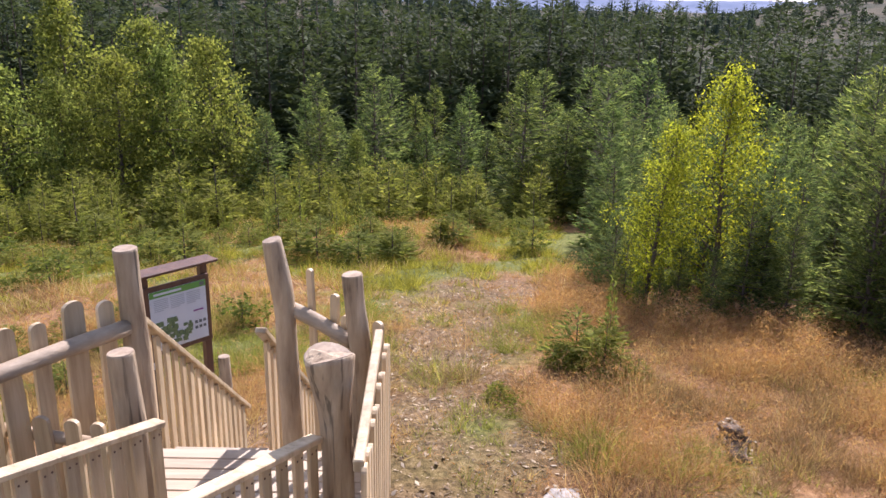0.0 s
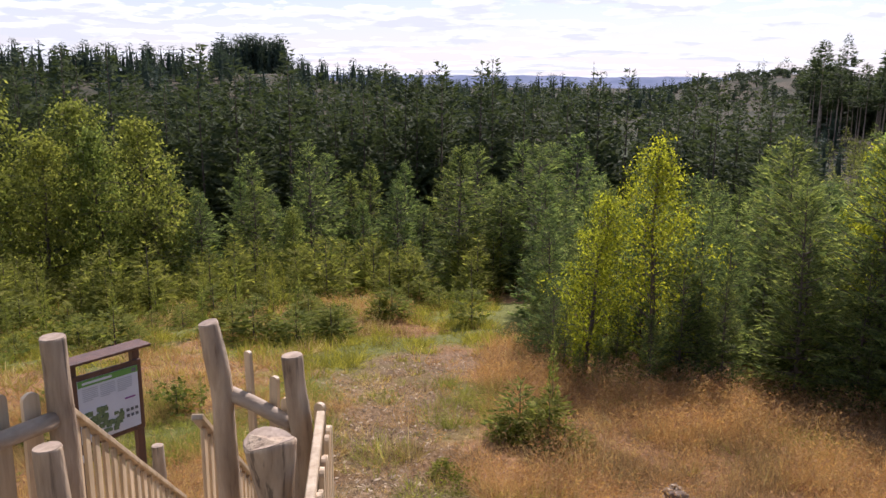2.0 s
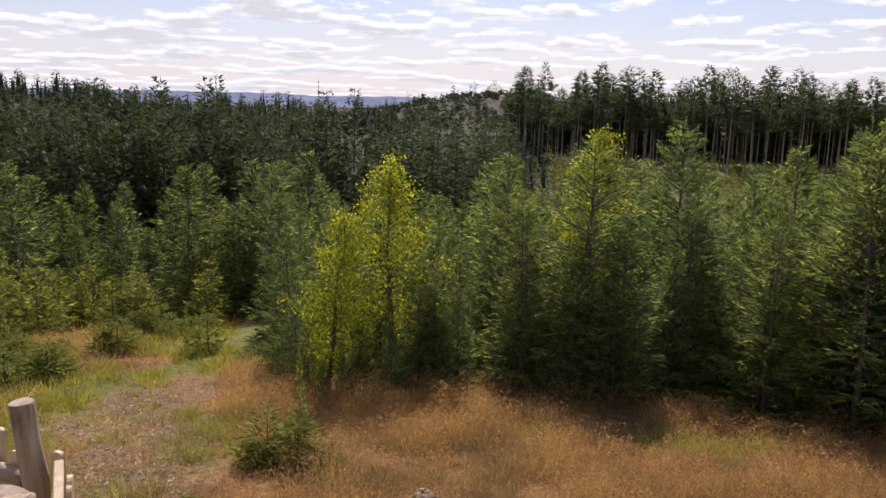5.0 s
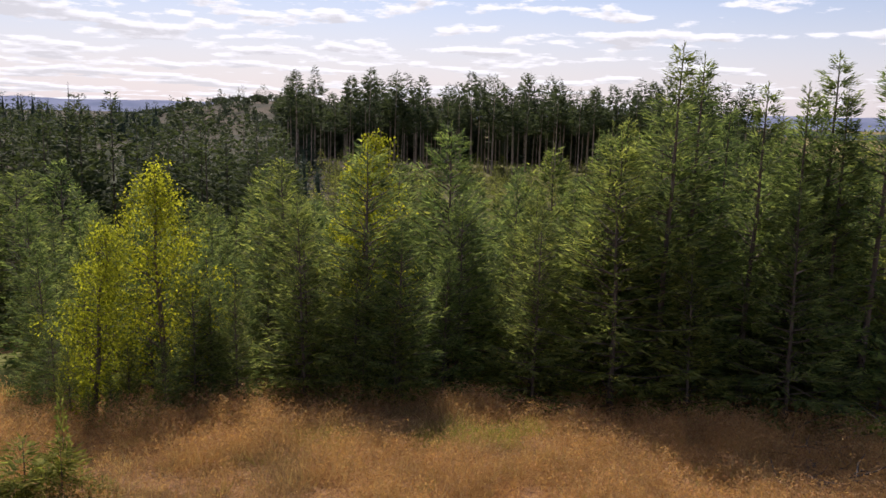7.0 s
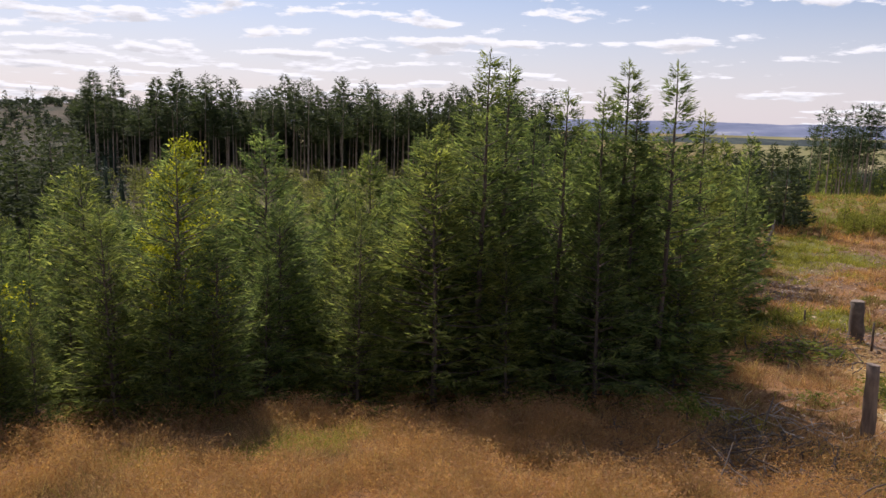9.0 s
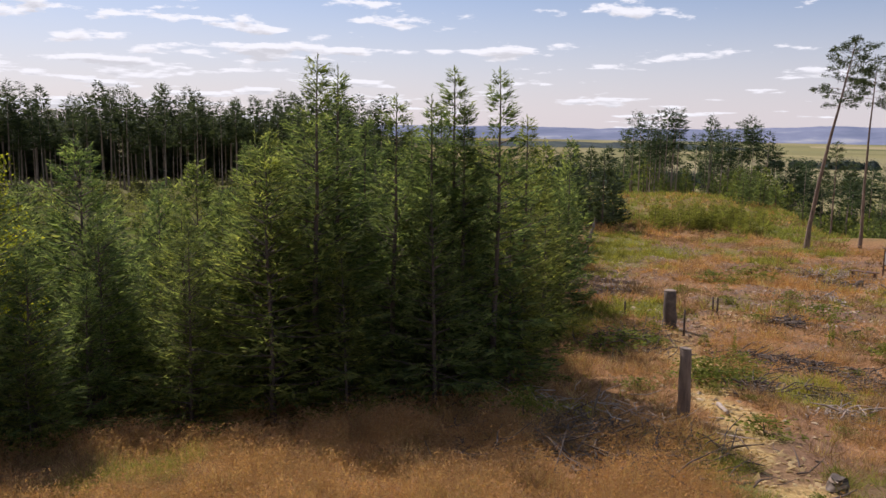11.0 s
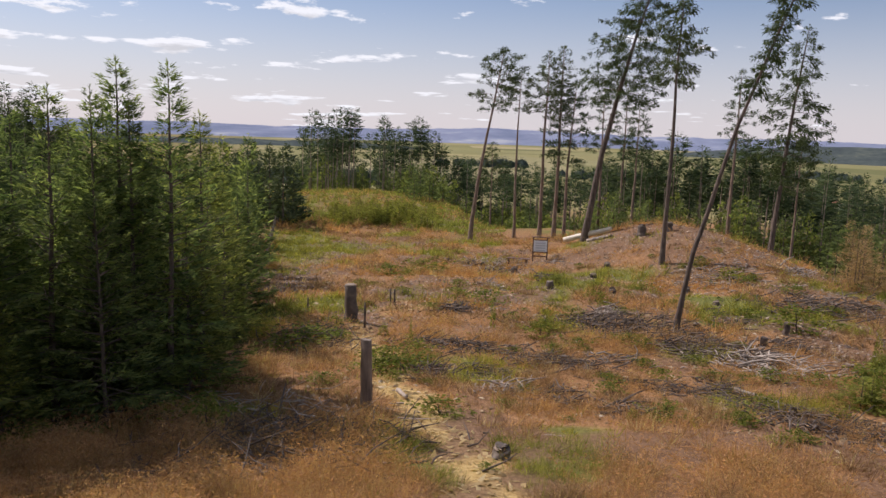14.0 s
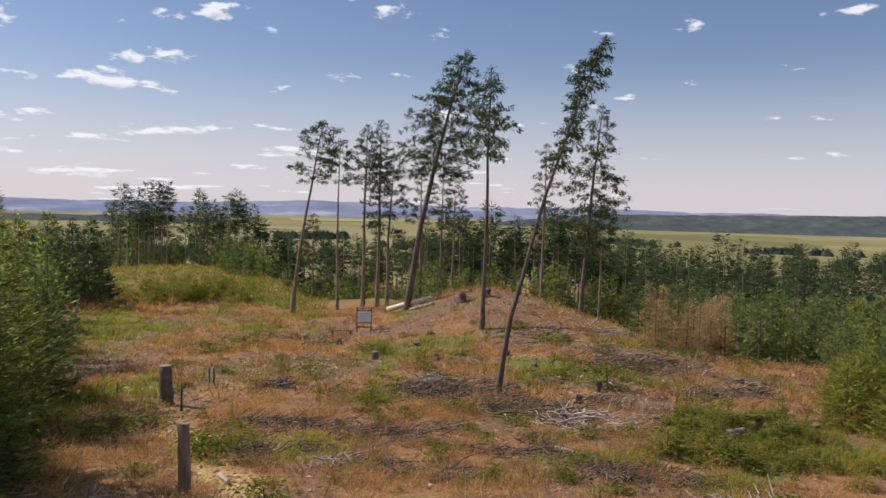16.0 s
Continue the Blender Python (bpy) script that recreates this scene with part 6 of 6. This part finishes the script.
# the pale rock by the landing
bm = bmesh.new()
bmesh.ops.create_icosphere(bm, subdivisions=3, radius=0.22)
for v in bm.verts:
    v.co *= 1 + 0.35 * (noise.noise(v.co * 5) + 0.4 * noise.noise(v.co * 14))
    v.co.z *= 0.36
x, y, z = at(10.4, 7.4)
rock = part("rock", bm, solid_material("pale_stone", [(0.3, (0.3, 0.27, 0.23)), (0.7, (0.52, 0.48, 0.42))], 9.0, None, 0.9, 0.5), None)
rock.matrix_world = pose(x, y, z - 0.02)
tagged(rock, "pale flat stone at the trail", "rock")


# ---- grass, litter and stones ----
def sector(n, a0, a1, r0, r1):
    a = np.radians(rng.uniform(a0, a1, n))
    r = np.sqrt(rng.uniform(r0 * r0, r1 * r1, n))
    return r * np.sin(a), r * np.cos(a), r


def tufts(name, x, y, clump, per, length, width, spread, mat, label, droop=0.3):
    """Grass: per slim blades from every spot, leaning outwards."""
    n = len(x) * per
    X, Y = np.repeat(x, per), np.repeat(y, per)
    size = np.repeat(rng.uniform(0.65, 1.3, len(x)) * (0.45 + 1.15 * smooth(0.35, 0.68, clump)), per)
    a = rng.uniform(0, 2 * np.pi, n)
    off = rng.uniform(0, 1, n) * 0.12 * size
    base = np.stack([X + np.cos(a) * off, Y + np.sin(a) * off, np.zeros(n)], -1)
    base[:, 2] = land(base[:, 0], base[:, 1]) - 0.03
    tilt = rng.uniform(0.05, spread, n)
    b = a + rng.normal(0, 0.6, n)
    wind = np.array([-0.12, -0.2, 0.0])
    d = unit(np.stack([np.cos(b) * tilt, np.sin(b) * tilt, np.ones(n)], -1) + wind * rng.uniform(0, 1, (n, 1)))
    side = unit(np.cross(d, rng.normal(0, 1, (n, 3))))
    ln = length * size * rng.uniform(0.45, 1.15, n)
    wd = width * rng.uniform(0.6, 1.5, n)
    tip = base + unit(d + np.array([0, 0, -1.0]) * droop * tilt[:, None] + np.stack([np.cos(b), np.sin(b), 0 * b], -1) * tilt[:, None] * 0.8) * ln[:, None]
    h = side * (wd * 0.5)[:, None]
    V = np.stack([base - h, base + h, tip], 1).reshape(-1, 3)
    F = np.arange(len(V)).reshape(-1, 3)
    return tagged(new(name, mesh_of(name, V, F, mat)), label, "grass", kind="stuff")


def panicles(x, y, clump, per, height, mat, label):
    """The airy flowering heads of hair grass: a loose veil of spikelets over every tuft."""
    n = len(x) * per
    size = np.repeat(rng.uniform(0.7, 1.2, len(x)) * (0.5 + 1.0 * smooth(0.35, 0.68, clump)), per)
    a, q = rng.uniform(0, 2 * np.pi, n), rng.uniform(0, 1, n) ** 0.5 * 0.26 * size
    base = np.stack([np.repeat(x, per) + np.cos(a) * q, np.repeat(y, per) + np.sin(a) * q, np.zeros(n)], -1)
    base[:, 2] = land(base[:, 0], base[:, 1]) + height * size * rng.uniform(0.45, 1.1, n) - 0.3 * q
    d = unit(np.stack([np.cos(a), np.sin(a), rng.normal(0.4, 0.6, n)], -1) + rng.normal(0, 0.5, (n, 3)))
    ll = 0.032 * rng.uniform(0.5, 1.5, n) * (0.6 + np.repeat(np.hypot(x, y), per) / 25)
    V, F = blades(base, d, unit(np.cross(d, rng.normal(0, 1, (n, 3)))), ll * 1.3, ll * 0.36)
    return tagged(new("hair_grass_heads", mesh_of("hair_grass_heads", V, F, mat)), label, "grass", kind="stuff")


def sow(n, a0, a1, r0, r1):
    x, y, r = sector(n, a0, a1, r0, r1)
    az = np.degrees(np.arctan2(x, y))
    t, g, s, d = cover(x, y)
    clump = fractal(x / 0.9, y / 0.9, 21, 3)
    keep = (r < wood_edge(az) + 0.8) & ((np.abs(x + 1.4) > 1.1) | (y > 8) | (y < 0)) & ~((y > 2) & (y < 8) & (x > -3.2) & (x < 0.2))
    bare = np.clip(t * 0.9 + s * 0.9 + d * 0.78, 0, 1)
    keep &= rng.uniform(0, 1, n) > bare
    keep &= rng.uniform(0, 1, n) < 0.45 + 1.1 * smooth(0.32, 0.62, clump)
    return x[keep], y[keep], g[keep], clump[keep], r[keep], az[keep]


for nm, n, a0, a1, r0, r1, per, ln, wd in (("slope", 8000, 8, 73, 8, 17.5, 14, 0.36, 0.0075), ("near", 15500, -37, 129, 7.2, 16, 26, 0.36, 0.0075), ("middle", 23000, -37, 129, 16, 31, 15, 0.38, 0.016), ("far", 21000, 72, 129, 31, 66, 9, 0.42, 0.034), ("lane", 9000, 73, 91, 66, 112, 7, 0.5, 0.06), ("valley", 3500, -37, 10, 31, 46, 9, 0.42, 0.03)):
    x, y, g, c, r, az = sow(n, a0, a1, r0, r1)
    pick = rng.uniform(0, 1, len(x))
    green = pick < np.clip(g * 1.05 + 0.01 + 0.2 * (az < 8) * (r > 17), 0, 0.95)
    straw = ~green & (rng.uniform(0, 1, len(x)) < 0.1 + 0.35 * (az < 0))
    brown = ~green & ~straw & (fractal(x / 2.2, y / 2.2, 61, 3) + rng.normal(0, 0.06, len(x)) > 0.56 - 0.07 * (az > 74) + 0.09 * (az > 8) * (az < 70))
    red = ~green & ~straw & ~brown
    tufts("brown_grass", x[brown], y[brown], c[brown], per, ln * 0.85, wd, 1.0, BROWN_GRASS, "dull brown dry grass in low tufts")
    tufts("red_grass", x[red], y[red], c[red], per, ln, wd, 1.25, RED_GRASS, "reddish dry hair grass in dense tufts")
    if nm in ("slope", "near", "middle", "far"):
        panicles(x[red], y[red], c[red], {"slope": 22, "near": 18, "middle": 8, "far": 4}[nm], 0.42, RED_GRASS, "feathery reddish heads of dry hair grass")
    tufts("straw_grass", x[straw], y[straw], c[straw], per, ln, wd, 0.95, STRAW_GRASS, "yellow dry grass in dense tufts")
    tufts("green_grass", x[green], y[green], c[green], per, ln * 0.8, wd * 1.15, 0.75, GREEN_GRASS, "fresh green grass and low herbs")


def litter(name, x, y, size, mat, label, thick=0.35):
    n = len(x)
    a, s = rng.uniform(0, 2 * np.pi, n), size * rng.uniform(0.4, 1.3, n)
    z = land(x, y)
    u = np.stack([np.cos(a), np.sin(a), rng.normal(0.1, 0.3, n)], -1) * s[:, None]
    v = np.stack([-np.sin(a), np.cos(a), rng.normal(0, 0.3, n)], -1) * (s * rng.uniform(0.25, 0.6, n))[:, None]
    c = np.stack([x, y, z + 0.012], -1)
    up = np.stack([0 * x, 0 * x, s * thick], -1)
    V = np.stack([c - u, c - v, c + u, c + v, c + up], 1).reshape(-1, 3)
    k = np.arange(n)[:, None] * 5
    F = np.concatenate([k + np.array([[0, 1, 4]]), k + np.array([[1, 2, 4]]), k + np.array([[2, 3, 4]]), k + np.array([[3, 0, 4]])])
    return tagged(new(name, mesh_of(name, V, F, mat)), label, "litter", kind="stuff")


CHIPS = leaf_material("wood_chips", (0.1, 0.07, 0.045), (0.25, 0.18, 0.115), (0.52, 0.42, 0.3), 0.0, 0.85, 0.0)
STONES = leaf_material("small_stones", (0.12, 0.09, 0.075), (0.22, 0.17, 0.14), (0.4, 0.33, 0.28), 0.0, 0.9, 0.0)
x, y, r = sector(34000, -37, 30, 7, 24)
t, g, s, d = cover(x, y)
keep = rng.uniform(0, 1, len(x)) < t * 0.75 + 0.03
litter("trail_chips", x[keep], y[keep], 0.045, CHIPS, "wood chips and leaf litter on the trail", 0.15)
x, y, r = sector(15000, -18, 32, 6.0, 12.5)
t, g, s, d = cover(x, y)
keep = rng.uniform(0, 1, len(x)) < t * 0.9 + 0.05
litter("fine_litter", x[keep], y[keep], 0.02, CHIPS, "fine bark crumbs and dead leaves on the trail", 0.2)
x, y, r = sector(26000, 72, 118, 30, 60)
t, g, s, d = cover(x, y)
keep = rng.uniform(0, 1, len(x)) < d
litter("mound_stones", x[keep], y[keep], 0.09, STONES, "small stones and clods on the bare mound")
x, y, r = sector(9000, 76, 108, 10, 34)
t, g, s, d = cover(x, y)
keep = rng.uniform(0, 1, len(x)) < s
litter("path_straw", x[keep], y[keep], 0.11, STRAW_GRASS, "trodden dry straw on the path", 0.2)
x, y, r = sector(5000, 76, 125, 18, 55)
litter("strewn_wood", x, y, 0.1, CHIPS, "strewn chips and bark on the clear-cut", 0.4)
